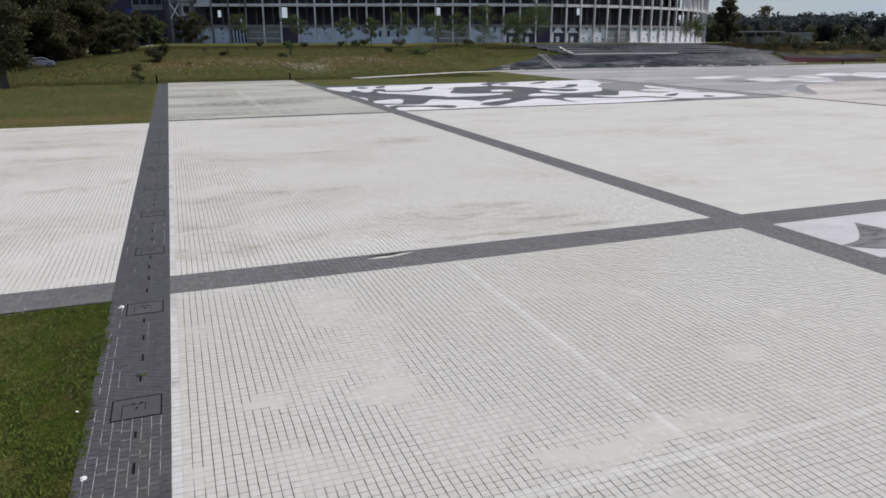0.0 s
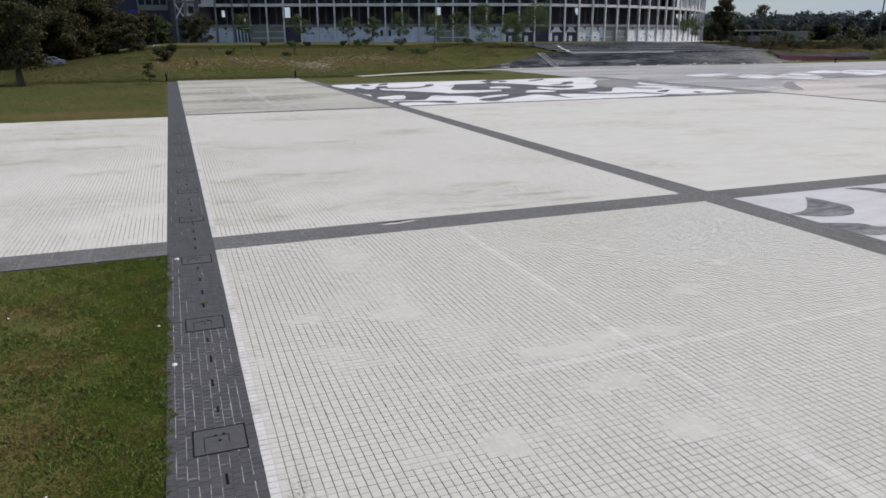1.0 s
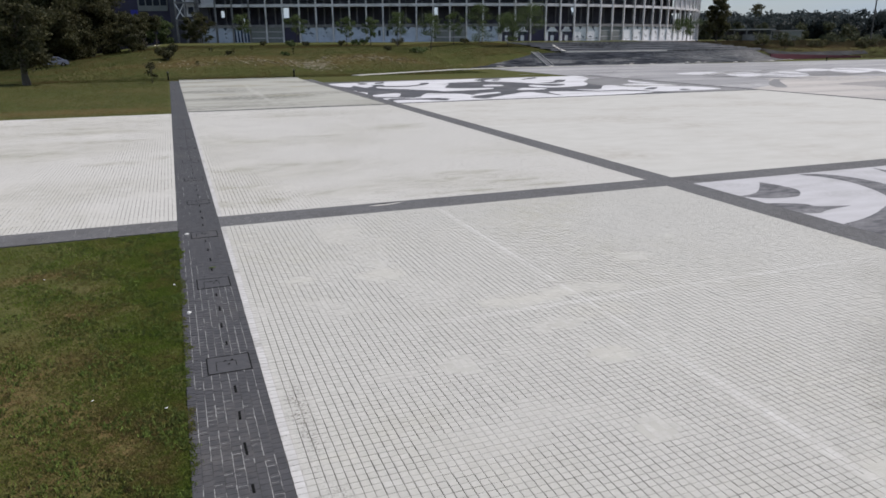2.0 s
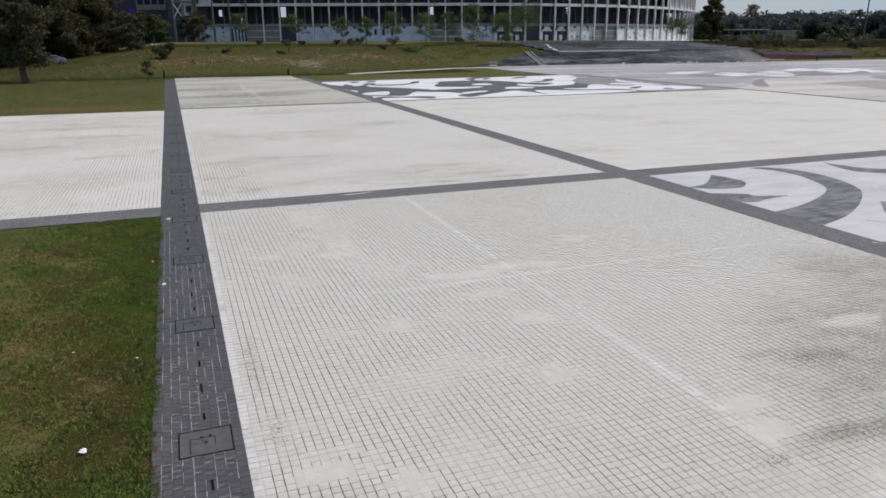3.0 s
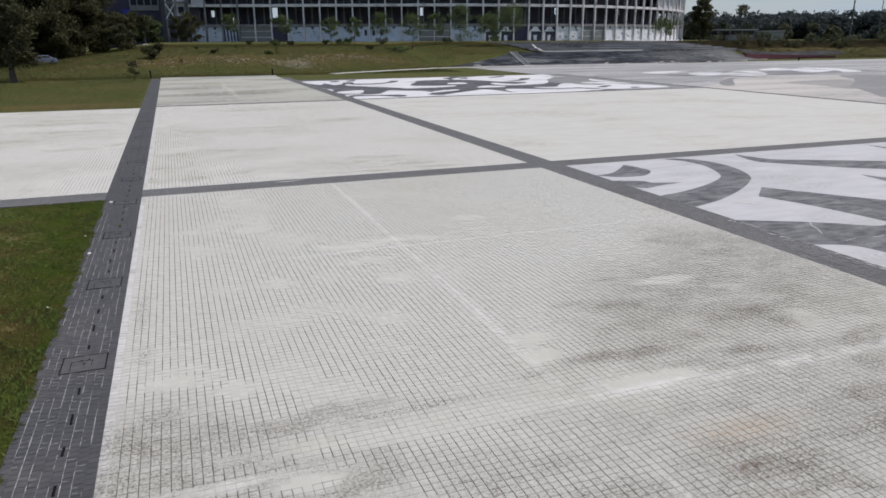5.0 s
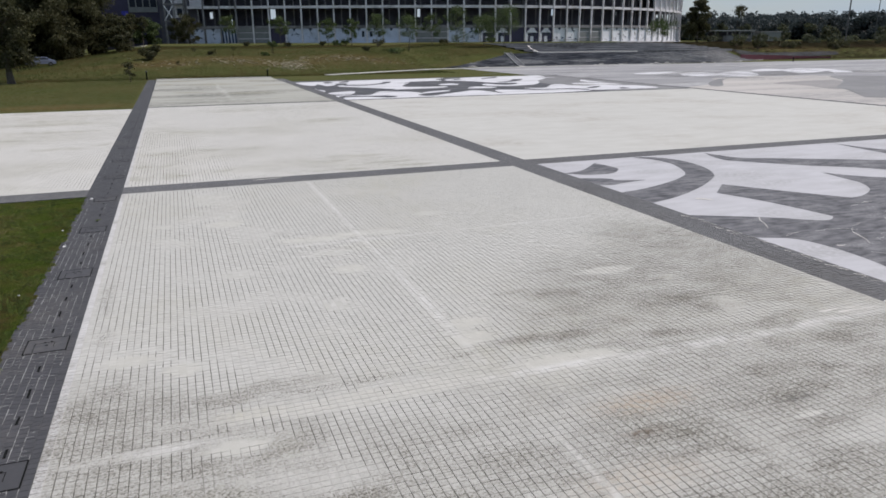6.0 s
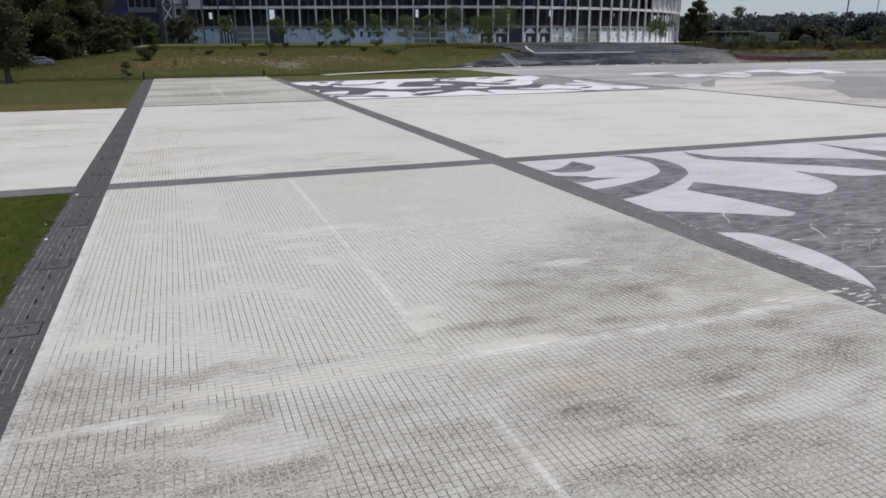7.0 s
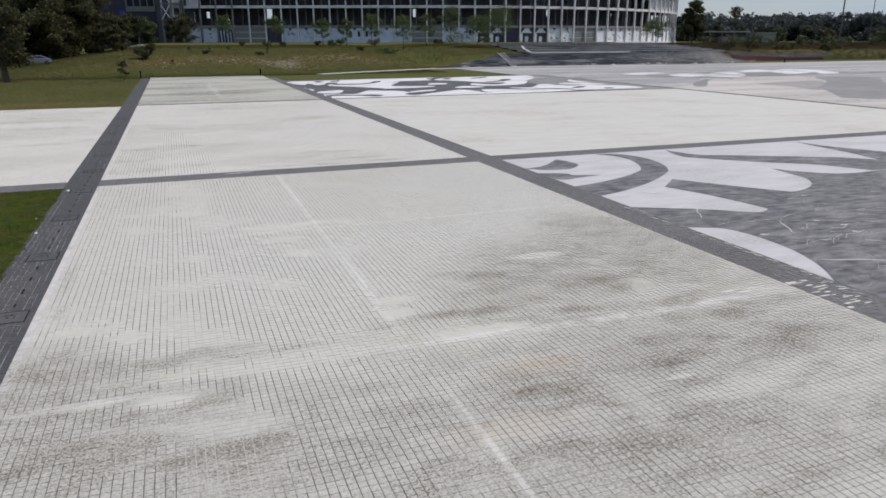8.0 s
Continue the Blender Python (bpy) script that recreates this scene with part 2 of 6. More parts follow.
PATCHES = ((3.1, -5.7, 0.55, 0.4), (1.3, -5.4, 0.33, 0.16), (5.2, -8.2, 0.9, 0.3), (6.5, -8.0, 0.7, 0.25), (7.3, -8.2, 0.3, 0.2), (2.9, -1.9, 0.5, 1.2), (5.2, -9.5, 0.6, 0.25), (0.95, -14.45, 0.5, 0.28), (1.75, -15.1, 0.3, 0.24), (5.5, -11.0, 0.36, 0.3), (4.8, -13.1, 0.25, 0.3), (6.75, -14.95, 0.45, 0.25), (6.5, -15.6, 0.35, 0.3), (3.2, -5.0, 0.3, 0.3), (7.7, -17.0, 0.9, 0.25), (2.2, -18.8, 0.32, 0.25), (11.9, -15.9, 0.4, 0.4), (2.4, -17.75, 0.36, 0.18), (9.0, -6.5, 0.35, 0.3), (3.0, -10.5, 0.3, 0.3))
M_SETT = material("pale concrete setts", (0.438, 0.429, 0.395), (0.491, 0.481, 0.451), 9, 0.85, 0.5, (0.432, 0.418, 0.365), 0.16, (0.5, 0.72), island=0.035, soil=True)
MID_FILM = ((1.2, 5.0, 2.6, 5.5), (3.5, 8.5, 6.0, 3.0), (9.0, 3.6, 5.0, 2.6), (1.0, 16.0, 2.2, 9.0), (4.5, 16.5, 7.0, 2.4), (8.0, 30.0, 8.0, 3.0), (-6.5, 28.0, 8.0, 5.0), (4.5, 3.4, 4.0, 1.6), (-7.0, 18.0, 9.0, 5.0), (-5.0, 7.0, 6.0, 3.5))
MID_SPOTS = ((1.0, 2.9, 1.6, 1.0), (0.9, 5.6, 1.0, 0.8), (1.4, 9.0, 1.8, 0.6), (3.6, 3.6, 1.8, 0.5), (3.4, 9.6, 2.6, 0.7), (5.2, 9.2, 1.6, 0.6), (7.8, 4.2, 2.2, 0.6), (9.6, 5.0, 2.0, 0.8), (8.2, 1.75, 2.8, 0.30), (11.4, 2.1, 1.8, 0.35), (10.6, 3.0, 1.8, 0.6), (2.4, 17.0, 3.0, 0.9), (6.5, 18.0, 3.0, 0.8), (-2.0, 13.4, 1.1, 0.7), (-6.2, 26.5, 1.9, 1.6), (-8.2, 32.5, 2.4, 1.2), (-3.6, 12.4, 1.4, 0.8), (-10.5, 29.5, 2.0, 1.6), (11.5, 20.5, 2.6, 2.0), (6.5, 29.0, 3.5, 1.2), (-5.0, 20.0, 5.0, 1.4), (-8.5, 16.5, 6.0, 1.3), (-6.0, 24.5, 7.0, 1.5), (-3.6, 29.5, 2.4, 1.2))
M_SETT_MID = material("cream concrete setts", (0.496, 0.482, 0.447), (0.556, 0.543, 0.512), 9, 0.85, 0.5, (0.432, 0.418, 0.365), 0.16, (0.5, 0.72), island=0.035, smirch=MID_SPOTS)
M_SETT_PART = material("pale concrete sett", (0.438, 0.429, 0.395), (0.491, 0.481, 0.451), 9, 0.85, 0.5, (0.432, 0.418, 0.365), 0.16, (0.5, 0.72), piece=0.035, soil=True)


def joint_material(name, a, b, fill, scale, lo, hi, cell, spots=(), lines=(), stretch=None):
    """Open joints, filled up here and there; the filled areas end at whole pieces."""
    m, nt, links, p = nodes_of(name)
    pos = nt.new("ShaderNodeNewGeometry").outputs["Position"]
    sn = nt.new("ShaderNodeVectorMath")
    sn.operation = "SNAP"
    sn.inputs[1].default_value = (cell, cell, 10)
    links.new(pos, sn.inputs[0])
    f = noise_fac(nt, links, sn.outputs[0], scale, lo, hi, 6, stretch)
    if spots:
        jag = noise_fac(nt, links, sn.outputs[0], 3.1, 0.40, 0.62, 3)
        for o in spots:
            bb = times(nt, links, blob(nt, links, sn.outputs[0], o[0], o[1], o[2] * 1.9, o[3] * 1.9), times(nt, links, jag, 0.15, "ADD"))
            r = nt.new("ShaderNodeMapRange")
            r.inputs["From Min"].default_value, r.inputs["From Max"].default_value = 0.22, 0.34
            links.new(bb, r.inputs["Value"])
            f = times(nt, links, f, r.outputs["Result"], "MAXIMUM")
    for o in lines:
        f = times(nt, links, f, blob(nt, links, pos, *o, 0.7), "MAXIMUM")
    col = mixed(nt, links, noise_fac(nt, links, pos, 5, 0.3, 0.7), a, b)
    links.new(mixed(nt, links, f, col, fill), p.inputs["Base Color"])
    p.inputs["Roughness"].default_value = 0.95
    return m


M_JOINT = joint_material("sandy joints", (0.075, 0.071, 0.060), (0.135, 0.128, 0.106), (0.42, 0.405, 0.375), 0.5, 0.53, 0.60, 0.24, PATCHES + BARE[5:8], STREAKS + ((0.13, -8.0, 0.05, 60.0),))
M_DARK_JOINT = joint_material("dark band joints", (0.038, 0.037, 0.039), (0.055, 0.054, 0.056), (0.12, 0.118, 0.115), 1.4, 0.5, 0.61, 0.061, (), (), (6.0, 1.3, 1))
M_BAND_JOINT = joint_material("grey band joints", (0.075, 0.074, 0.076), (0.105, 0.103, 0.105), (0.50, 0.49, 0.48), 1.0, 0.60, 0.66, 0.061, ((15.6, -17.9, 0.5, 0.9), (15.5, -11.8, 0.4, 0.5)), (), (1.2, 5.0, 1))
M_EDGE = material("pale edging", (0.54, 0.53, 0.52), (0.46, 0.45, 0.435), 5, 0.85, 0.4, (0.26, 0.25, 0.22), 0.8, (0.50, 0.68), island=0.05, soil=True)
M_DARK = material("dark pavers", (0.047, 0.047, 0.052), (0.061, 0.060, 0.065), 7, 0.8, 0.5, (0.085, 0.08, 0.078), 0.5, (0.5, 0.7), island=0.10)
M_BAND = material("grey band pavers", (0.102, 0.100, 0.104), (0.132, 0.131, 0.132), 7, 0.8, 0.5, (0.085, 0.08, 0.078), 0.5, (0.5, 0.7), island=0.10)
M_DARK_PART = material("dark paver", (0.047, 0.047, 0.052), (0.061, 0.060, 0.065), 7, 0.8, 0.5, (0.085, 0.08, 0.078), 0.5, (0.5, 0.7), piece=0.10)
M_PALE = material("worn pale paving", (0.448, 0.440, 0.407), (0.494, 0.486, 0.455), 0.6, 0.85, 0.35, (0.36, 0.335, 0.295), 0.13, (0.5, 0.72), stretch=(1, 1.8, 1))
FAR_SPOTS = ((9.0, 47.6, 4.5, 2.2), (6.5, 64.0, 4.5, 4.0), (1.2, 66.0, 1.6, 2.5), (3.5, 50.8, 2.5, 1.5), (12.0, 60.0, 3.0, 2.0), (3.0, 72.0, 4.0, 2.5), (12.0, 70.0, 3.0, 2.0))
M_FAR = material("weathered far paving", (0.39, 0.385, 0.345), (0.33, 0.325, 0.285), 0.4, 0.88, 0.3, (0.09, 0.092, 0.078), 0.13, (0.47, 0.66), stretch=(0.45, 1.3, 1), smirch=FAR_SPOTS, pale=((6.8, 53.0, 0.4, 18.0), (7.0, 53.7, 5.0, 0.9)))
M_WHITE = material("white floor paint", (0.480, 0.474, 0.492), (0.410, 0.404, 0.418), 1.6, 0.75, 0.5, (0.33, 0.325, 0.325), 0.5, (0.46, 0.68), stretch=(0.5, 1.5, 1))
# brighter than M_WHITE, for the far scrollwork and the outer shapes
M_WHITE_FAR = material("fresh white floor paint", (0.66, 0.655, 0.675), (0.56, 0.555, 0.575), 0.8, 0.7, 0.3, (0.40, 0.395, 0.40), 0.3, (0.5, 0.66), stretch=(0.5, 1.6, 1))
M_CHAR = material("dark charcoal floor paint", (0.048, 0.048, 0.054), (0.075, 0.075, 0.082), 0.8, 0.75, 0.4, (0.15, 0.147, 0.145), 0.3, (0.5, 0.7))
M_BLACK = material("charcoal floor paint", (0.030, 0.030, 0.036), (0.165, 0.162, 0.172), 2.6, 0.75, 0.25, (0.235, 0.232, 0.238), 0.9, (0.48, 0.66), stretch=(0.75, 1.8, 1))
M_GREYP = material("grey asphalt paving", (0.215, 0.213, 0.22), (0.305, 0.302, 0.305), 0.3, 0.85, 0.3, (0.43, 0.425, 0.425), 0.08, (0.47, 0.62), stretch=(0.25, 1.7, 1))
M_GREYD = material("worn dark grey paving", (0.17, 0.168, 0.17), (0.21, 0.208, 0.21), 0.4, 0.85, 0.3, (0.26, 0.255, 0.25), 0.06)
M_PINK = material("faded buff paving", (0.400, 0.372, 0.345), (0.485, 0.458, 0.432), 0.35, 0.85, 0.3, (0.26, 0.252, 0.245), 0.10, (0.45, 0.60), stretch=(0.3, 1.8, 1))
M_BUFF = material("grey-buff worn paving", (0.250, 0.238, 0.232), (0.320, 0.302, 0.292), 0.35, 0.85, 0.3, (0.20, 0.195, 0.19), 0.10, (0.45, 0.60), stretch=(0.3, 1.8, 1))
M_METAL = material("cast iron", (0.06, 0.06, 0.062), (0.10, 0.10, 0.10), 12, 0.6, 0.3, metal=0.3)
M_SLOT = material("black slot", (0.008, 0.008, 0.008), (0.014, 0.014, 0.014), 10, 0.95, 0, spec=0.05)
LAWN_SPOTS = ((0.0, 98.0, 14.0, 4.5), (36.0, 100.0, 10.0, 3.5), (20.0, 97.0, 18.0, 4.5), (-1.28, -12.5, 0.35, 4.0), (-8.0, 38.2, 13.0, 3.6), (-4.0, 37.2, 5.0, 1.6), (-9.0, 38.0, 6.0, 1.4), (-14.0, 37.5, 5.0, 1.6), (10.0, 103.0, 16.0, 6.0), (32.0, 104.0, 14.0, 5.0), (-4.0, -2.8, 1.4, 0.8), (-2.9, -5.6, 1.0, 0.7), (-3.8, -9.0, 2.4, 3.5), (-2.6, -10.5, 1.6, 3.6), (200.0, 118.0, 40.0, 12.0), (150.0, 118.0, 25.0, 8.0), (16.0, 99.0, 9.0, 4.0), (27.0, 100.5, 8.0, 4.0), (2.0, 100.0, 8.0, 5.0))
M_GRASS = material("lawn", (0.056, 0.068, 0.018), (0.082, 0.084, 0.027), 1.3, 0.95, 0.8, (0.105, 0.090, 0.036), 0.11, (0.46, 0.66), spec=0.1, dist=0.06, blobs=LAWN_SPOTS, blob_col=(0.15, 0.095, 0.045))
M_BLADE = material("grass blades", (0.092, 0.148, 0.021), (0.148, 0.190, 0.037), 1.6, 0.8, 0, (0.150, 0.108, 0.048), 0.8, (0.44, 0.64), island=0.45, spec=0.15, blobs=LAWN_SPOTS, blob_col=(0.14, 0.10, 0.045))
M_WEED = material("fresh grass tufts", (0.075, 0.125, 0.022), (0.115, 0.165, 0.036), 2.5, 0.8, 0, (0.15, 0.13, 0.05), 0.9, (0.5, 0.66), island=0.35, spec=0.15)
M_BANK = material("rough bank grass", (0.052, 0.068, 0.022), (0.075, 0.084, 0.032), 0.5, 0.9, 0, (0.120, 0.078, 0.036), 0.10, (0.44, 0.60), island=0.08, spec=0.08, blobs=LAWN_SPOTS, blob_col=(0.15, 0.088, 0.045))
M_BERM = material("dry scrub grass", (0.070, 0.056, 0.026), (0.100, 0.078, 0.038), 0.4, 0.9, 0, (0.12, 0.085, 0.045), 0.1, (0.45, 0.62), island=0.12, spec=0.08, blobs=LAWN_SPOTS, blob_col=(0.19, 0.12, 0.06))
M_LAWN_FAR = material("dry lawn grass", (0.054, 0.062, 0.013), (0.076, 0.072, 0.019), 0.25, 0.9, 0, (0.095, 0.066, 0.026), 0.12, (0.42, 0.62), island=0.08, spec=0.08, blobs=LAWN_SPOTS, blob_col=(0.20, 0.105, 0.045))


def upright(m):
    """Shade thin blades like the sward as a whole."""
    nt = m.node_tree
    up = nt.nodes.new("ShaderNodeCombineXYZ")
    up.inputs[2].default_value = 1.0
    nt.links.new(up.outputs[0], nt.nodes["Principled BSDF"].inputs["Normal"])


for m in (M_BLADE, M_WEED, M_BANK, M_BERM, M_LAWN_FAR):
    upright(m)
M_PATCH = material("cement patch", (0.448, 0.44, 0.402), (0.424, 0.415, 0.378), 3, 0.85, 0.4, (0.40, 0.385, 0.35), 1.2, (0.45, 0.65), soil=True)
M_STONE = material("dark stone facing", (0.034, 0.036, 0.045), (0.150, 0.155, 0.170), 1.1, 0.9, 0.6, (0.36, 0.356, 0.35), 0.32, (0.55, 0.66), stretch=(0.35, 1, 2.5), spec=0.1, blobs=((116.0, 101.0, 18.0, 12.0), (100.0, 99.0, 14.0, 5.0)), blob_col=(0.36, 0.355, 0.345))
M_TRACK = material("dark gravel", (0.035, 0.036, 0.04), (0.065, 0.066, 0.07), 1.2, 0.95, 0.5, (0.10, 0.098, 0.095), 0.3, (0.5, 0.7), spec=0.05)
M_TERRACE = material("dark terrace paving", (0.105, 0.110, 0.120), (0.180, 0.183, 0.194), 0.3, 0.9, 0.3, (0.055, 0.056, 0.060), 0.08, (0.45, 0.6), spec=0.1)
M_LIME = material("lime in the joints", (0.26, 0.256, 0.25), (0.40, 0.395, 0.39), 6, 0.9, 0)
M_CRACK = material("lime-filled crack", (0.36, 0.355, 0.35), (0.5, 0.49, 0.48), 4, 0.9, 0)
M_PEBBLE = material("tan stones", (0.22, 0.195, 0.13), (0.32, 0.285, 0.20), 3, 0.9, 0.2)
M_KERB = material("pale kerb", (0.58, 0.56, 0.52), (0.50, 0.48, 0.45), 1.5, 0.85, 0.3)
M_CONC = material("raw concrete frame", (0.57, 0.56, 0.58), (0.68, 0.67, 0.69), 0.8, 0.85, 0.3, (0.20, 0.195, 0.19), 0.3, (0.5, 0.7))
# stained, and darkened with the shade on the lowest beam and inner columns
M_LEDGE = material("stained concrete ledge", (0.17, 0.167, 0.175), (0.25, 0.245, 0.255), 0.8, 0.9, 0.3, (0.08, 0.078, 0.08), 0.3)
# far darker than the frame: indoor shade of the open storeys is in the colour
M_CONC_SHADE = material("dark concrete core", (0.075, 0.073, 0.092), (0.112, 0.108, 0.132), 0.7, 0.9, 0.2, (0.05, 0.05, 0.05), 0.2)
M_WALLW = material("white wall paint", (0.78, 0.79, 0.82), (0.68, 0.69, 0.73), 0.8, 0.8, 0.2, (0.40, 0.40, 0.42), 0.4, (0.52, 0.7))
# bluer and darker than M_WALLW, for the first 21 bays
M_WALLB = material("pale blue wall paint", (0.56, 0.62, 0.74), (0.46, 0.52, 0.64), 0.8, 0.8, 0.2, (0.30, 0.33, 0.40), 0.4, (0.50, 0.68))
M_BLUEP = material("blue mural paint", (0.03, 0.045, 0.085), (0.045, 0.06, 0.11), 2, 0.7, 0)
M_BLUEV = material("vivid blue paint", (0.03, 0.035, 0.32), (0.04, 0.045, 0.38), 2, 0.6, 0)
M_VIOLET = material("violet panel paint", (0.032, 0.028, 0.059), (0.042, 0.036, 0.077), 1, 0.7, 0.1)
M_SHUT = material("grey shutter", (0.17, 0.18, 0.18), (0.21, 0.22, 0.22), 1, 0.6, 0.1)
M_GLASS = material("dark window glass", (0.02, 0.025, 0.035), (0.03, 0.035, 0.05), 1, 0.12, 0)
M_MAROON = material("maroon wall paint", (0.080, 0.015, 0.028), (0.105, 0.022, 0.036), 0.8, 0.8, 0.2)
M_BARK = material("grey-brown bark", (0.054, 0.045, 0.036), (0.084, 0.072, 0.060), 5, 0.9, 0.6)
M_ROOF = material("faded sheet roof", (0.32, 0.31, 0.31), (0.40, 0.39, 0.385), 0.6, 0.6, 0.2)
M_CLOTH = material("rubbish plastic", (0.7, 0.7, 0.68), (0.6, 0.6, 0.58), 10, 0.6, 0.2)


def lit_through(m, share):
    """Let some light through thin leaves."""
    nt, links = m.node_tree.nodes, m.node_tree.links
    p = nt["Principled BSDF"]
    tr = nt.new("ShaderNodeBsdfTranslucent")
    links.new(p.inputs["Base Color"].links[0].from_socket, tr.inputs["Color"])
    mx = nt.new("ShaderNodeMixShader")
    mx.inputs[0].default_value = share
    links.new(p.outputs[0], mx.inputs[1])
    links.new(tr.outputs[0], mx.inputs[2])
    links.new(mx.outputs[0], nt["Material Output"].inputs["Surface"])
    return m


def foliage(name, dark, light):
    return lit_through(material(name, dark, light, 0.9, 0.6, 0, island=0.3, spec=0.25), 0.4)


M_LEAF_DK = foliage("dark leaves", (0.042, 0.045, 0.023), (0.082, 0.080, 0.036))
M_LEAF = foliage("green leaves", (0.060, 0.090, 0.034), (0.100, 0.130, 0.050))
M_SCRUB = foliage("olive scrub leaves", (0.055, 0.064, 0.040), (0.096, 0.102, 0.060))
# blue-grey and lifted: distance haze is mixed into the leaf colour
M_LEAF_HAZE = foliage("far woodland leaves", (0.042, 0.054, 0.058), (0.064, 0.079, 0.080))
lit_through(M_BLADE, 0.4)
lit_through(M_BANK, 0.4)


# ---- building blocks ----
def mesh_ob(name, verts, faces, mat, parent=None, label=""):
    me = bpy.data.meshes.new(name)
    me.from_pydata(verts, [], faces)
    me.materials.append(mat)
    ob = new(name, me)
    ob.parent = parent
    return tagged(ob, label)


def part(name, bm, mat, parent=None, label=""):
    me = bpy.data.meshes.new(name)
    bm.to_mesh(me)
    bm.free()
    me.materials.append(mat)
    ob = new(name, me)
    ob.parent = parent
    return tagged(ob, label)


def box(bm, x0, x1, y0, y1, z0, z1, m=None):
    vs = [bm.verts.new(v) for v in ((x0, y0, z0), (x1, y0, z0), (x1, y1, z0), (x0, y1, z0), (x0, y0, z1), (x1, y0, z1), (x1, y1, z1), (x0, y1, z1))]
    for f in ((3, 2, 1, 0), (4, 5, 6, 7), (0, 1, 5, 4), (1, 2, 6, 5), (2, 3, 7, 6), (3, 0, 4, 7)):
        bm.faces.new([vs[i] for i in f])
    if m is not None:
        bmesh.ops.transform(bm, matrix=m, verts=vs)
    return vs


def boxed(name, x0, x1, y0, y1, z0, z1, mat, parent=None, label="", bevel=0.0):
    bm = bmesh.new()
    box(bm, x0, x1, y0, y1, z0, z1)
    if bevel:
        bmesh.ops.bevel(bm, geom=bm.edges[:], offset=bevel, segments=2, affect="EDGES")
    return part(name, bm, mat, parent, label)


def tube(bm, p0, p1, r0, r1, sides=7):
    p0, p1 = Vector(p0), Vector(p1)
    q = (p1 - p0).to_track_quat("Z", "Y")
    rings = []
    for p, r in ((p0, r0), (p1, r1)):
        rings.append([bm.verts.new(p + q @ Vector((r * math.cos(2 * math.pi * k / sides), r * math.sin(2 * math.pi * k / sides), 0))) for k in range(sides)])
    for k in range(sides):
        bm.faces.new((rings[0][k], rings[0][(k + 1) % sides], rings[1][(k + 1) % sides], rings[1][k]))
    bm.faces.new(rings[1])
    bm.faces.new(rings[0][::-1])


def field_mesh(name, cx, cy, wx, wy, top, low, taper=0.002, jig=0.0008, seed=1):
    """Many small tapered blocks in one mesh: centres cx, cy, sizes wx, wy."""
    rng = np.random.default_rng(seed)
    n = len(cx)
    hx, hy = wx / 2 * np.ones(n), wy / 2 * np.ones(n)
    z = top + rng.normal(0, jig, n)
    v = np.empty((n, 8, 3))
    for k, (sx, sy) in enumerate(((-1, -1), (1, -1), (1, 1), (-1, 1))):
        v[:, k] = np.stack([cx + sx * hx, cy + sy * hy, np.full(n, low)], 1)
        v[:, k + 4] = np.stack([cx + sx * (hx - taper), cy + sy * (hy - taper), z + rng.normal(0, jig * 0.4, n)], 1)
    f = np.array(((4, 5, 6, 7), (0, 1, 5, 4), (1, 2, 6, 5), (2, 3, 7, 6), (3, 0, 4, 7)))
    faces = (np.arange(n)[:, None, None] * 8 + f[None]).reshape(-1)
    me = bpy.data.meshes.new(name)
    me.vertices.add(n * 8)
    me.vertices.foreach_set("co", v.reshape(-1))
    me.loops.add(len(faces))
    me.loops.foreach_set("vertex_index", faces.astype(np.int32))
    me.polygons.add(n * 5)
    me.polygons.foreach_set("loop_start", np.arange(0, n * 20, 4, dtype=np.int32))
    me.update(calc_edges=True)
    me.shade_flat()
    return me


def quads_mesh(name, v):
    """Loose quads (n, 4, 3) as one mesh."""
    n, k = v.shape[:2]
    me = bpy.data.meshes.new(name)
    me.vertices.add(n * k)
    me.vertices.foreach_set("co", v.reshape(-1))
    me.loops.add(n * k)
    me.loops.foreach_set("vertex_index", np.arange(n * k, dtype=np.int32))
    me.polygons.add(n)
    me.polygons.foreach_set("loop_start", np.arange(0, n * k, k, dtype=np.int32))
    me.update(calc_edges=True)
    me.shade_flat()
    return me


def outline(points):
    """A closed curve through points; a point with a third value is a sharp corner."""
    n, out = len(points), []
    P = [Vector(p[:2]) for p in points]
    for i in range(n):
        a, b = P[i], P[(i + 1) % n]
        a0 = a if len(points[i]) > 2 else P[i - 1]
        b1 = b if len(points[(i + 1) % n]) > 2 else P[(i + 2) % n]
        for s in range(5):
            t = s / 5
            out.append(0.5 * ((2 * a) + (b - a0) * t + (2 * a0 - 5 * a + 4 * b - b1) * t * t + (3 * a - a0 - 3 * b + b1) * t ** 3))
    return out


COATS = []


def paint(name, points, mat, parent, z=0.004, label=""):
    """A thin coat of paint or cement with a smooth closed outline."""
    COATS.append(name)
    z += 0.00001 * len(COATS)
    loop = [(p.x, p.y, z) for p in outline(points)]
    tris = tessellate_polygon([[Vector(p) for p in loop]])
    ob = mesh_ob(name, loop, [tuple(t) for t in tris], mat, parent, label)
    bm = bmesh.new()
    bm.from_mesh(ob.data)
    for f in bm.faces:
        f.normal_update()
        if f.normal.z < 0:
            f.normal_flip()
    bm.to_mesh(ob.data)
    bm.free()
    return ob


# ---- ground sheet ----
def smooth(a, b, v):
    t = np.clip((v - a) / (b - a), 0, 1)
    return t * t * (3 - 2 * t)


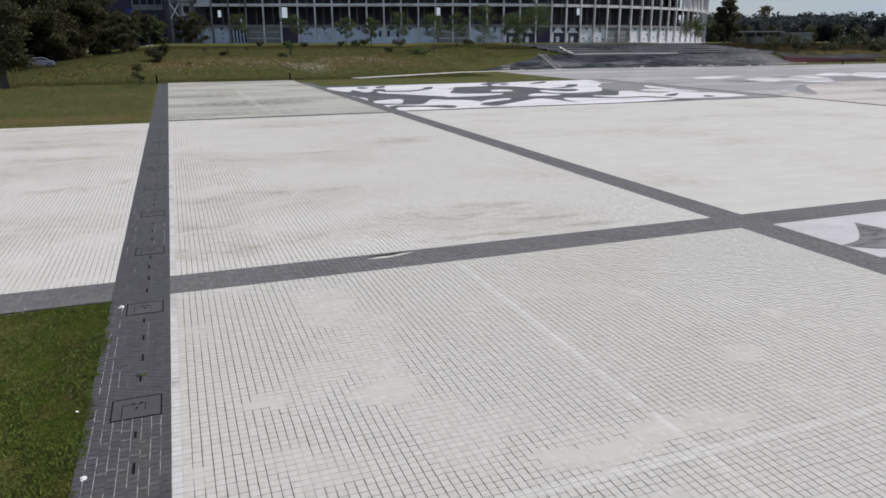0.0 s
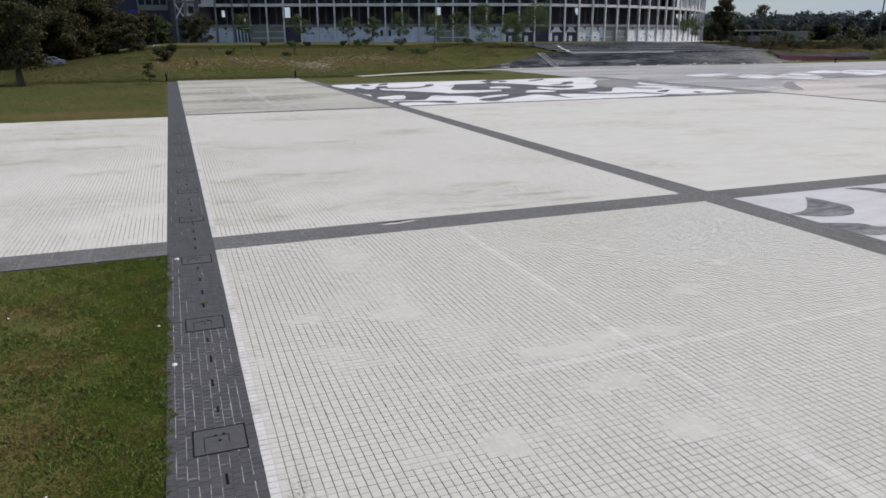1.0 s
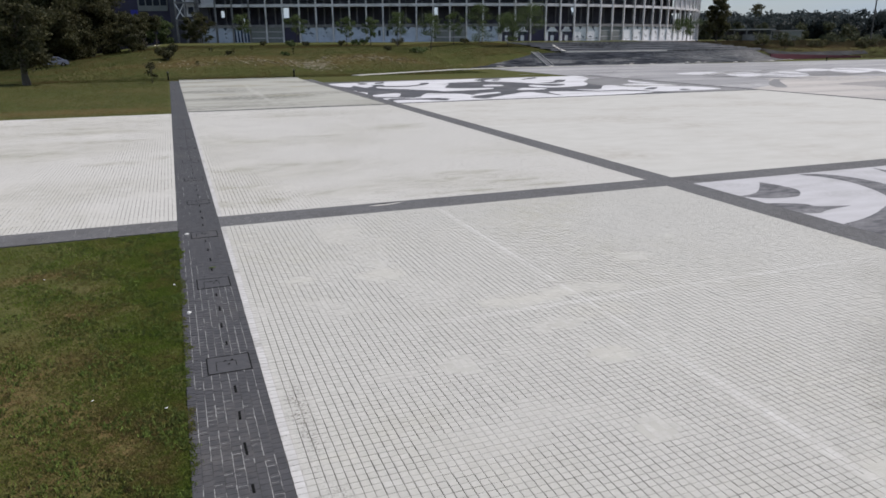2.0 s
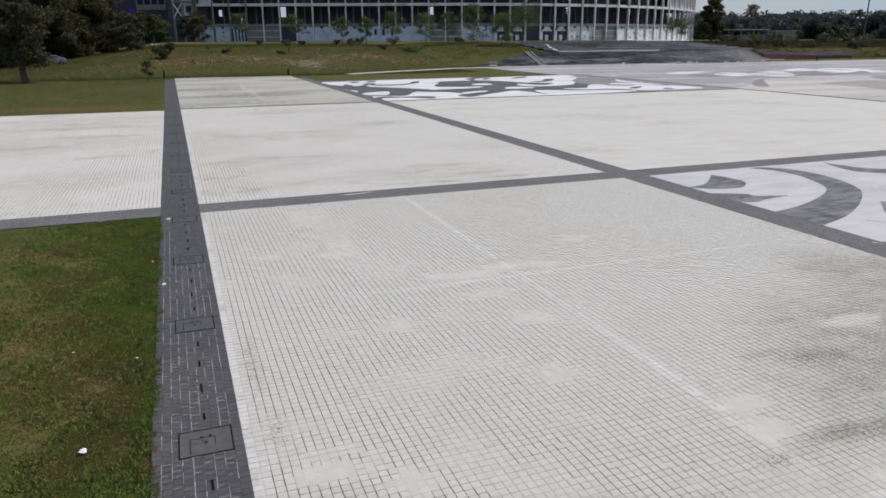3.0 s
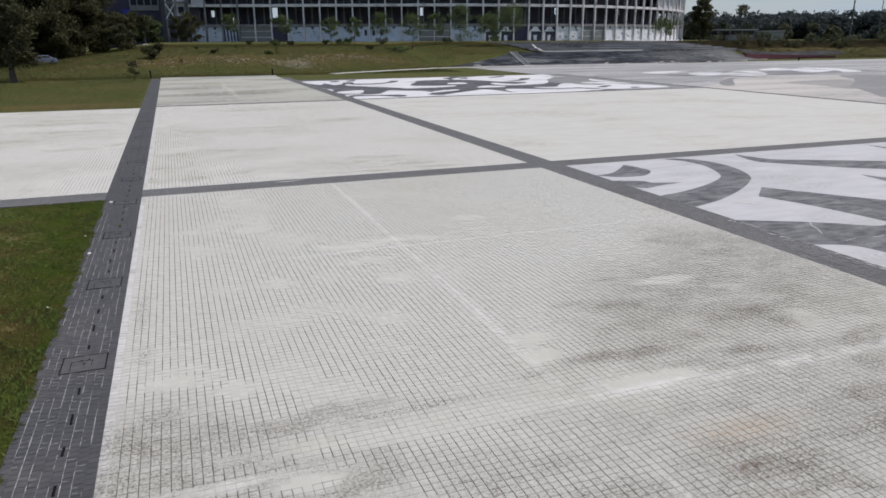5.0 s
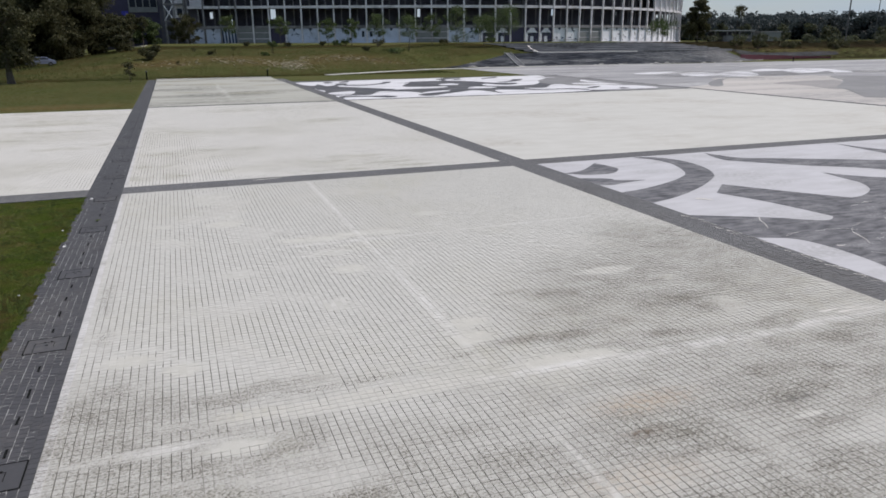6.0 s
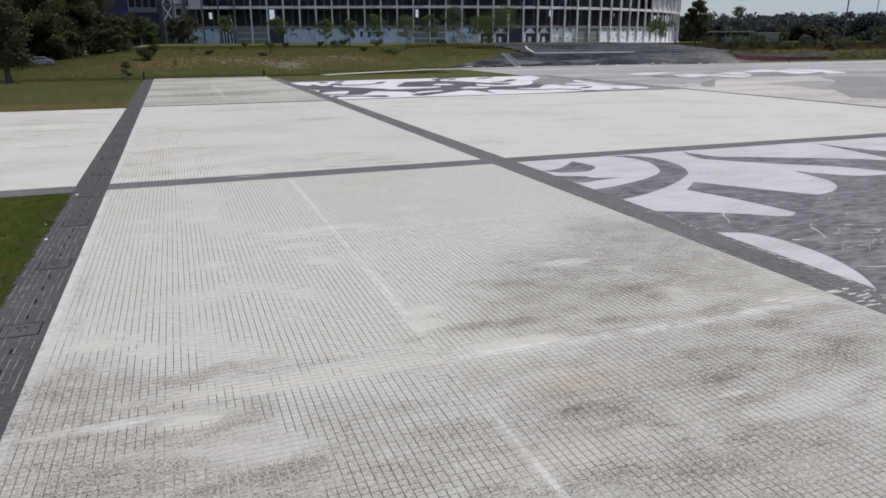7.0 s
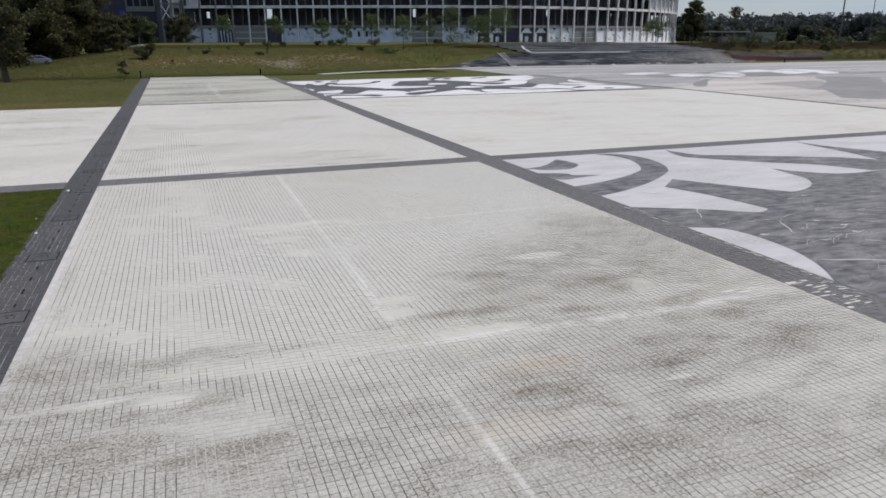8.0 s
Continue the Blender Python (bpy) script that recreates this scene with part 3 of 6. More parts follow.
def height(x, y):
    x, y = np.asarray(x, float), np.asarray(y, float)
    foot = 86.5 + 9.5 * smooth(30, 50, x) + 12 * smooth(105, 140, x)
    t = y - foot
    bank = np.interp(t, (0, 3, 10, 19, 31, 60), (0, 0.25, 1.2, 2.3, 3.4, 4.2))
    stone = np.interp(t, (0, 6.0, 25, 45), (0, 2.05, 3.6, 4.2))
    s = smooth(46, 56, x) * (1 - smooth(112, 130, x))
    berm = np.interp(t, (0, 2, 8, 30), (0, 0.4, 2.2, 3.6))
    r = smooth(112, 130, x)
    z = (bank * (1 - smooth(46, 56, x)) + stone * s + berm * r)
    z *= 0.12 + 0.88 * smooth(-30, 2, x)
    z += 9 * smooth(330, 900, y) * smooth(60, 380, x)
    z -= np.where(t < 0, 0.035, 0.0)
    return z


xs = np.unique(np.concatenate([np.arange(-400, -60, 20), np.arange(-60, 200, 2.0), np.arange(200, 1000, 25)]))
ys = np.unique(np.concatenate([np.arange(-200, -60, 20), np.arange(-60, 80, 5), np.arange(80, 190, 1.5), np.arange(190, 1400, 30)]))
X, Y = np.meshgrid(xs, ys)
Z = height(X, Y)
nx, ny = len(xs), len(ys)
idx = np.arange(nx * ny).reshape(ny, nx)
quads = np.stack([idx[:-1, :-1], idx[:-1, 1:], idx[1:, 1:], idx[1:, :-1]], -1).reshape(-1, 4)
ground = mesh_ob("ground", np.stack([X, Y, Z], -1).reshape(-1, 3).tolist(), quads.tolist(), M_GRASS)
for pl in ground.data.polygons:
    pl.use_smooth = True
tagged(ground, "mown green lawn rising into a grassy bank", "ground", kind="structure")


def hz(x, y):
    return float(height(x, y))


# ---- plaza ----
BX0, BX1 = -1.12, 0.0        # drain band
CX0, CX1 = 15.0, 16.14       # second band
DX0, DX1 = 52.6, 53.3        # third band
R0, R1 = 0.0, 1.235          # cross band
F0, F1 = 34.4, 35.1          # far cross line
G0, G1 = 34.9, 35.5          # its eastern stretch
END = 77.4


def slab(name, x0, x1, y0, y1, mat, label, top=0.0, low=-0.12):
    return tagged(boxed(name, x0, x1, y0, y1, low, top, mat), label, "pavement", kind="structure")


def joints(name, x0, x1, y0, y1, mat, label):
    return slab(name, x0, x1, y0, y1, mat, label, -0.0045)


near = joints("pavement_1", BX1, CX0, -40, R0, M_JOINT, "pale square concrete setts with dark open joints")
mid = joints("pavement_2", BX1, CX0, R1, F0, M_JOINT, "cream concrete setts with dark joints and stains")
side = joints("pavement_3", -16, BX0, R1, F0 - 0.6, M_JOINT, "cream concrete setts beside the lawn")
far = slab("pavement_4", BX1, CX0, F1, END, M_FAR, "weathered grey-stained pale far paving")
east = slab("pavement_5", CX1, DX0, R1, G0, M_PALE, "broad smooth cream paving panel")
orn_far = slab("pavement_6", CX1, 43.0, G1, 66.0, M_CHAR, "charcoal paving panel with white scrollwork")
orn_worn = slab("pavement_18", 43.0, DX0, G1, 66.0, M_GREYD, "worn grey paving with faded white scrollwork")
orn_near = slab("pavement_7", CX1, DX0, -40, R0, M_WHITE, "white paving panel with charcoal scrollwork")
outer = slab("pavement_8", DX1, 210, -60, 96.0, M_GREYP, "wide grey paving with faded painted shapes")
apron = slab("pavement_9", 50.0, DX1, 66.6, 96.0, M_GREYP, "grey paving behind the scrollwork")
drain = joints("pavement_10", BX0, BX1, -40, END, M_DARK_JOINT, "dark paver drain band with lime-streaked joints")
band_c = joints("pavement_11", CX0, CX1, -40, END - 4, M_BAND_JOINT, "dark paver band beside the scrollwork")
cross_w = joints("pavement_12", -16, BX0, R0, R1, M_BAND_JOINT, "dark paver cross band along the lawn")
cross_m = joints("pavement_13", BX1, CX0, R0, R1, M_BAND_JOINT, "dark paver cross band with a cracked patch")
cross_e = joints("pavement_14", CX1, DX0, R0, R1, M_BAND_JOINT, "dark paver cross band beside white paving")
line_m = slab("pavement_15", BX1, CX0, F0, F1, M_DARK, "narrow dark paving line")
line_e = slab("pavement_16", CX1, DX0, G0, G1, M_DARK, "narrow dark paving line")
band_d = slab("pavement_17", DX0, DX1, -40, 66.0, M_DARK, "narrow dark paving band")


# charcoal scrollwork on the white panel
paint("painted_scroll", ((16.04, -2.3, 1), (16.86, -2.13), (17.63, -1.55), (18.45, -0.71, 1), (18.62, -1.31), (18.65, -2.2), (18.03, -2.89), (17.48, -3.02), (16.73, -2.87)), M_BLACK, orn_near)
paint("painted_scroll", ((16.14, -3.41, 1), (17.11, -3.86), (17.26, -4.26), (18.29, -4.6, 1), (17.11, -4.79), (16.6, -4.97), (16.14, -4.77, 1)), M_BLACK, orn_near)
paint("painted_scroll", ((20.76, -0.16, 1), (21.32, -0.91), (21.34, -2.21), (20.68, -3.78), (19.92, -4.59), (18.7, -5.3), (17.37, -5.87), (16.14, -6.18, 1), (16.14, -7.89, 1), (17.56, -7.38), (19.19, -6.46), (20.51, -5.49), (21.31, -4.73), (21.96, -3.57), (22.31, -2.1), (22.04, -0.8), (21.37, -0.2)), M_BLACK, orn_near)
paint("painted_scroll", ((24.65, -0.17, 1), (24.76, -0.97), (25.23, -1.98), (26.53, -2.62), (28.65, -3.76), (30.66, -4.91), (31.54, -5.84, 1), (31.98, -4.25), (32.22, -2.43), (32.57, -0.2, 1), (32.89, -2.06), (33.53, -3.5), (34.62, -5.01), (40.0, -7.5, 1), (40.0, -7.95, 1), (28.99, -7.68, 1), (28.57, -6.82), (27.89, -5.74), (26.13, -4.39), (24.68, -2.89), (24.16, -2.29), (24.19, -1.38)), M_BLACK, orn_near)
paint("painted_scroll", ((40.0, -7.95, 1), (28.99, -7.73, 1), (27.23, -7.74), (26.11, -6.86), (25.53, -5.86, 1), (25.29, -7.12), (25.14, -7.93), (24.64, -8.69), (24.02, -9.2), (23.26, -9.56), (22.69, -9.66, 1), (21.55, -8.16), (20.31, -6.3, 1), (19.09, -7.42, 1), (19.56, -8.77), (19.83, -10.08), (19.99, -11.34, 1), (19.33, -11.6), (18.15, -10.75), (16.14, -9.65, 1), (16.14, -12.33, 1), (16.88, -12.67), (17.19, -13.28), (17.25, -14.19), (17.08, -15.35), (16.67, -16.37), (16.14, -17.18, 1), (16.14, -30.0, 1), (40.0, -30.0, 1)), M_BLACK, orn_near)
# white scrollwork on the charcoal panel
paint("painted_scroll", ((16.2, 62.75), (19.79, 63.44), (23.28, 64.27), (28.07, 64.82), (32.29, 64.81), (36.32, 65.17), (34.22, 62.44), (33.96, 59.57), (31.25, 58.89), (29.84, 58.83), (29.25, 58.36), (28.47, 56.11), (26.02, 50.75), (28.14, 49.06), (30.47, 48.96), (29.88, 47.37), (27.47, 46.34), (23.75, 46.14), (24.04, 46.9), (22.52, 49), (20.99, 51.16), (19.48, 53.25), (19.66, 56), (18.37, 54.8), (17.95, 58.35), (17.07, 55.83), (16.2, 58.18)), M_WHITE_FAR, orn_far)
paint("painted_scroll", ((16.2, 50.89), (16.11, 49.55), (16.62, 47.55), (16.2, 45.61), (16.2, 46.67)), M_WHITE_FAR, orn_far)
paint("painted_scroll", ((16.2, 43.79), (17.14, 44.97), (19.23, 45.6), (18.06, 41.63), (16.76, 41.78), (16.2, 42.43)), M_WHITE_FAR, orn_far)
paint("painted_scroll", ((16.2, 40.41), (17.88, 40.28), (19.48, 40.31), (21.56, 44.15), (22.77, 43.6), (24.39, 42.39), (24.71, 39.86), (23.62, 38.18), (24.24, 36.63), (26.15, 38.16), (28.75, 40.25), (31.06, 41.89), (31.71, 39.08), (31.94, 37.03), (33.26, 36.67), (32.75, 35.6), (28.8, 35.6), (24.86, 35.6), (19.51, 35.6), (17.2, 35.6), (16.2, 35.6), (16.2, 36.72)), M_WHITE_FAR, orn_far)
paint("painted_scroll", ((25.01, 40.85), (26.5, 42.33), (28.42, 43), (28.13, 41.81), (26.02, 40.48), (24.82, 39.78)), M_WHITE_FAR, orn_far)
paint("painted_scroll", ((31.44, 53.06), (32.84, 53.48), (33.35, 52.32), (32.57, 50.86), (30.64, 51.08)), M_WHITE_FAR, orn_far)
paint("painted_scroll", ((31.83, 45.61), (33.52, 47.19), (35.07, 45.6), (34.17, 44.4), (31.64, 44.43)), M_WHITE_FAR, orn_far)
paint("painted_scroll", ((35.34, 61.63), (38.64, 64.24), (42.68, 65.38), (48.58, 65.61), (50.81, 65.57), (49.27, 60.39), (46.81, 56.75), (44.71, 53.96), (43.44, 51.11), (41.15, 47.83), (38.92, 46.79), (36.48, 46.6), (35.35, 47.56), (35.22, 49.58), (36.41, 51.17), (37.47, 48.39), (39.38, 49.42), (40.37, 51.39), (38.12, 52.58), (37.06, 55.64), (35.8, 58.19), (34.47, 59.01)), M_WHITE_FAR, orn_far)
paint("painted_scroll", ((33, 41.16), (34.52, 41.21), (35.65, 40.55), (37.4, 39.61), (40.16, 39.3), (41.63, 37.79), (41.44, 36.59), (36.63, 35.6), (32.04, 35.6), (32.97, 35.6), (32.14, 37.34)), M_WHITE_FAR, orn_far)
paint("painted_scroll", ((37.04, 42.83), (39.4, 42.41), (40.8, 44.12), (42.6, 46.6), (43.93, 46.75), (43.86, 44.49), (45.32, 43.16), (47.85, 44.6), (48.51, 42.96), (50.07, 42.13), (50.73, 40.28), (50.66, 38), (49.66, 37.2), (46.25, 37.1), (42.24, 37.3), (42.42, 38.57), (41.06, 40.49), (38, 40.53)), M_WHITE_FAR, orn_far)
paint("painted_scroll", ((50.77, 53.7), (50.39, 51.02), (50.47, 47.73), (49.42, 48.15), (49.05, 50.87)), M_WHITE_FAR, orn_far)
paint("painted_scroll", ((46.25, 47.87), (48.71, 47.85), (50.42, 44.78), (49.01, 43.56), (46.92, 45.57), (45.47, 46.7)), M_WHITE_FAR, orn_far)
paint("painted_scroll", ((19.21, 61.71), (20.1, 62.71), (20.22, 60.61), (19.23, 59.73)), M_CHAR, orn_far, 0.009)
paint("painted_scroll", ((21.5, 62.19), (22.88, 63.67), (22.2, 61.14), (21.02, 60.27)), M_CHAR, orn_far, 0.009)
paint("painted_scroll", ((20.04, 58.22), (21.32, 58.92), (21.05, 56.64), (19.66, 55.34)), M_CHAR, orn_far, 0.009)
paint("painted_scroll", ((20.65, 56.14), (23.15, 55.72), (25.25, 57.36), (26.33, 59.61), (27.32, 59.82), (26.15, 57), (24.46, 55.21), (22.67, 54.01), (20.47, 54.5)), M_CHAR, orn_far, 0.009)
paint("painted_scroll", ((28.36, 56.79), (29.16, 57.08), (27.77, 55.83), (26.89, 54.55)), M_CHAR, orn_far, 0.009)
paint("painted_scroll", ((16.2, 38.95), (17.28, 39.77), (18.78, 39.02), (20.89, 38.68), (21.01, 37.13), (20.31, 36.33), (18.69, 37.86), (16.88, 38.19), (16.2, 37.19), (16.2, 36.81)), M_CHAR, orn_far, 0.009)
paint("painted_scroll", ((20.79, 38.58), (21.41, 37.63), (20.51, 36.25), (20.21, 36.93)), M_CHAR, orn_far, 0.009)
paint("painted_scroll", ((38.9, 53.96), (40.61, 54.58), (42.43, 56.7), (43.21, 58.16), (44.54, 58.03), (42.46, 54.87), (39.73, 52.91)), M_CHAR, orn_far, 0.009)
paint("painted_scroll", ((36.46, 61.98), (37.76, 62.99), (37.08, 60.94), (35.98, 60.22)), M_CHAR, orn_far, 0.009)
paint("painted_scroll", ((40.5, 61.92), (43.82, 64.77), (42.92, 62.57), (40.42, 60.76)), M_CHAR, orn_far, 0.009)
paint("painted_scroll", ((43.23, 40.18), (45.03, 41.88), (46.17, 42.02), (44.06, 39.82)), M_CHAR, orn_far, 0.009)
paint("painted_scroll", ((46.41, 38.86), (47.25, 39.1), (47.25, 38.1), (45.93, 37.68)), M_CHAR, orn_far, 0.009)
# faded shapes on the outer paving
paint("painted_shape", ((53.4, 2.0, 1), (53.4, 36.6, 1), (60.77, 40.74), (66.83, 47.82), (75.09, 51.01), (85.81, 47.42), (79.69, 39.77), (67.27, 31.98), (65.32, 26.95), (59.58, 20.27), (61.76, 14.75), (62.0, 2.0, 1)), M_PINK, outer)
paint("painted_shape", ((66.6, 38.0), (74.1, 40.0), (77.3, 38.5), (65.1, 27.8), (66.5, 33.3)), M_BUFF, outer, 0.008)
paint("painted_shape", ((66.3, 64.5), (71.9, 66.6), (75.7, 65.6), (72.0, 60.6), (67.8, 60.1), (65.9, 61.6)), M_WHITE_FAR, outer, 0.009)
paint("painted_shape", ((72.5, 61.7), (76.6, 64.5), (77.7, 61.9), (76.5, 58.6), (82.1, 62.6), (84.3, 60.9), (79.1, 53.2), (73.9, 51.1), (72.0, 54.1), (68.9, 53.4), (68.1, 55.3)), M_WHITE_FAR, outer, 0.009)
paint("painted_shape", ((88.0, 64.2), (94.6, 68.2), (96.2, 66.6), (93.1, 62.6), (88.5, 61.1)), M_WHITE_FAR, outer, 0.009)
paint("painted_shape", ((93.0, 62.6), (100.7, 67.8), (103.4, 65.7), (102.0, 60.7), (97.8, 54.0), (92.8, 53.0), (96.4, 57.4), (91.4, 54.9), (88.1, 54.5), (89.4, 57.9)), M_WHITE_FAR, outer, 0.009)
paint("painted_shape", ((85.0, 59.2), (88.8, 58.8), (87.5, 52.3), (80.5, 50.8), (78.8, 52.7)), M_GREYD, outer, 0.012)
paint("painted_shape", ((87.5, 54.2), (91.9, 55.4), (96.9, 57.9), (92.8, 53.0), (88.5, 51.9)), M_GREYD, outer, 0.012)
paint("painted_shape", ((100.9, 56.8), (104.4, 56.6), (109.2, 55.8), (103.8, 51.3), (97.8, 52.0)), M_GREYD, outer, 0.012)
paint("painted_shape", ((70.4, 50.0), (73.7, 49.6), (67.2, 46.6), (58.6, 37.1), (57.2, 37.3), (61.2, 42.3)), M_GREYD, outer, 0.012)
for k in range(64):
    q = random.Random(1300 + k)
    x, y = q.uniform(46, 112), q.uniform(40, 92)
    rx, ry = q.uniform(1.0, 4.0), q.uniform(0.2, 0.6)
    paint("painted_shape", [(x + rx * math.cos(a) * q.uniform(0.6, 1.2), y + ry * math.sin(a) * q.uniform(0.5, 1.4)) for a in (0, 0.7, 1.5, 2.3, 3.1, 4.0, 4.9, 5.6)], (M_WHITE, M_GREYD, M_PALE, M_GREYP)[k % 4], outer, 0.018)
# paint worn away in slivers
for k in range(46):
    q = random.Random(1500 + k)
    la, de = q.uniform(0, 1), q.uniform(0, 1)
    x, y, r, w = 66 + 38 * la, 50.5 + 17 * de, q.uniform(1.2, 3.6), q.uniform(0.12, 0.55)
    pts = []
    for a in (0, 0.8, 1.6, 2.4, 3.2, 4.0, 4.8, 5.6):
        u, v = r * math.cos(a) * q.uniform(0.6, 1.2), w * math.sin(a) * q.uniform(0.4, 1.5)
        pts.append((x + 0.937 * u + 0.35 * v, y - 0.35 * u + 0.937 * v))
    paint("painted_shape", pts, M_GREYP if k % 3 else M_GREYD, outer, 0.022)
paint("painted_shape", ((58.5, 19.5, 1), (64.6, 26.4), (67.2, 30.0), (78.0, 38.5), (85.0, 46.5), (92.5, 43.0, 1), (80.0, 32.0), (64.0, 14.0, 1)), M_GREYD, outer, 0.015)

# kerb along the back of the plaza
def strip(name, pts, w, h, mat, label, parent=None):
    bm = bmesh.new()
    P = [Vector(p) for p in pts]
    rows = []
    for i, p in enumerate(P):
        d = (P[min(i + 1, len(P) - 1)] - P[max(i - 1, 0)]).normalized()
        nrm = Vector((-d.y, d.x, 0)) * w / 2
        rows.append([bm.verts.new(v) for v in (p - nrm - Vector((0, 0, 0.25)), p - nrm + Vector((0, 0, h)), p + nrm + Vector((0, 0, h)), p + nrm - Vector((0, 0, 0.25)))])
    for a, b in zip(rows, rows[1:]):
        for k in range(3):
            bm.faces.new((a[k], b[k], b[k + 1], a[k + 1]))
    bm.faces.new(rows[0])
    bm.faces.new(rows[-1][::-1])
    bmesh.ops.recalc_face_normals(bm, faces=bm.faces[:])
    return part(name, bm, mat, parent, label)


tagged(strip("kerb_1", ((23.6, 80.3, 0), (33.6, 86.2, 0), (44, 91.8, 0), (54, 93.8, 0), (64, 94.6, 0), (102, 96.6, 0), (130, 106.0, 0)), 1.5, 0.07, M_PALE, "pale concrete kerb along the plaza edge"), category="kerb", kind="structure")
tagged(strip("kerb_2", ((BX1, END + 0.15, 0), (CX0, END + 0.15, 0)), 0.3, 0.1, M_KERB, "pale kerb at the foot of the bank"), category="kerb", kind="structure")

# ---- stone facing of the bank, in steps ----
facing = tagged(new("stone_facing"), "dark stone-faced stepped slope with pale patches", "retaining slope", kind="structure")
bm = bmesh.new()
prev = None
STEPS = 11
for k in range(120):
    row = []
    for q in range(2 * STEPS + 1):
        f = (q // 2) / STEPS
        rise = ((q + 1) // 2) / STEPS
        x0 = 47.0 + 17.0 * (q / (2 * STEPS)) ** 0.8
        x = x0 + (134 - x0) * k / 119
        y = 95.7 + 6.4 * f + 12 * float(smooth(105, 140, x))
        lump = 0.05 * noise.noise(Vector((x * 0.5, y * 0.7, 3))) + 0.04 * noise.noise(Vector((x * 2.1, y * 1.7, 9)))
        fade = 1 - 0.85 * float(smooth(116, 134, x))
        row.append(bm.verts.new((x, y + lump, -0.05 + (2.3 * rise + lump) * fade)))
    if prev:
        for a, b, c, d in zip(prev, row, row[1:], prev[1:]):
            bm.faces.new((a, b, c, d))
    prev = row
part("steps", bm, M_STONE, facing)
for k in range(40):
    q = random.Random(900 + k)
    x = q.uniform(50, 118)
    y = 95.6 + 12 * float(smooth(105, 140, x)) + q.uniform(-0.3, 0.9)
    bm = bmesh.new()
    r = q.uniform(0.12, 0.34)
    bmesh.ops.create_icosphere(bm, subdivisions=2, radius=r)
    for v in bm.verts:
        v.co *= 1 + 0.4 * noise.noise(v.co * 2.5 + Vector((k, 0, 0)))
        v.co.z *= 0.25
        v.co.x *= 1.8
    ob = part("rubble", bm, M_KERB if k % 3 else M_STONE, facing)
    ob.matrix_basis = Matrix.Translation((x, y, hz(x, y) + 0.12))
cap = [(70.3 + 3.3 * k, 102.4, 2.36) for k in range(8)]
strip("capping", cap, 0.7, 0.1, M_KERB, "pale coping", facing)
for x in (62.75, 64.05):
    strip("stair_edge", ((x, 95.7, 0.12), (x, 98.8, 1.24), (x, 102.0, 2.40)), 0.16, 0.1, M_SHUT, "grey stair edging", facing)
strip("stair_flight", ((63.3, 95.6, 0.08), (63.3, 98.8, 1.20), (63.3, 102.1, 2.35)), 1.1, 0.05, M_TERRACE, "worn grey stair flight", facing)
strip("ramp_edge", ((70.4, 102.6, 2.36), (72.6, 110.0, 2.95), (75.5, 117.0, 3.5)), 0.4, 0.12, M_KERB, "pale ramp kerb", facing)
bm = bmesh.new()
prev = None
for k in range(29):
    x = 69.5 + 2 * k
    row = []
    y0 = 102.8 + 12 * float(smooth(105, 140, x))
    tops = [hz(x, y0 + 4.2 * (q + 1)) + 0.08 for q in range(7)]
    for q in range(7):
        y = y0 + 4.2 * q
        row.append(bm.verts.new((x, y, tops[q - 1] if q else hz(x, y) - 0.1)))
        row.append(bm.verts.new((x, y, tops[q])))
    if prev:
        for a, b, c, d in zip(prev, row, row[1:], prev[1:]):
            bm.faces.new((a, b, c, d))
    prev = row
tagged(part("road_1", bm, M_TERRACE), "dark paved terrace in front of the stadium", "terrace", kind="structure")

# ---- rail on the terrace ----
def rail_fence(x0, y0, x1, y1, n):
    """A low rail of posts and two bars."""
    top = tagged(new("rail_fence"), "low grey metal rail on the dark terrace", "railing")
    pts = []
    for k in range(n + 1):
        x, y = x0 + (x1 - x0) * k / n, y0 + (y1 - y0) * k / n
        pts.append(Vector((x, y, hz(x, y) + 0.05)))
        bm = bmesh.new()
        tube(bm, pts[-1], pts[-1] + Vector((0, 0, 1.15)), 0.035, 0.035, 6)
        part("post", bm, M_SHUT, top)
    for a, b in zip(pts, pts[1:]):
        for z in (0.55, 1.1):
            bm = bmesh.new()
            tube(bm, a + Vector((0, 0, z)), b + Vector((0, 0, z)), 0.025, 0.025, 6)
            part("bar", bm, M_SHUT, top)


rail_fence(80.0, 122.0, 98.0, 121.0, 12)

# ---- stadium ----
C0 = Vector((0.512, -14.942, 0))
RT, FW = Vector((0.9367, -0.350, 0)), Vector((0.350, 0.9367, 0))


def at(lat, dep, z=0.0):
    """A place by its distance along the stadium's long front and its depth towards it."""
    p = C0 + RT * lat + FW * dep
    return Vector((p.x, p.y, z))


FRONT, WEST, STRAIGHT, RAD, BAY = 176.0, -58.82, -1.27, 91.4, 4.096
BASE = 4.15


def ring(s, back=0.0):
    """Point and outward frame on the stadium's front, s metres from the west end of its long side."""
    lat = WEST + s
    if lat <= STRAIGHT:
        p, n = (lat, FRONT + back), 0.0
    else:
        n = (lat - STRAIGHT) / RAD
        p = (STRAIGHT + (RAD - back) * math.sin(n), FRONT + RAD - (RAD - back) * math.cos(n))
    return at(*p), n


def bay_pose(s, back=0.0, z=0.0):
    """A pose with x along the front and y inwards."""
    p, n = ring(s, back)
    turn = math.atan2(RT.y, RT.x) + n
    return Matrix.Translation((p.x, p.y, z)) @ Matrix.Rotation(turn, 4, "Z")


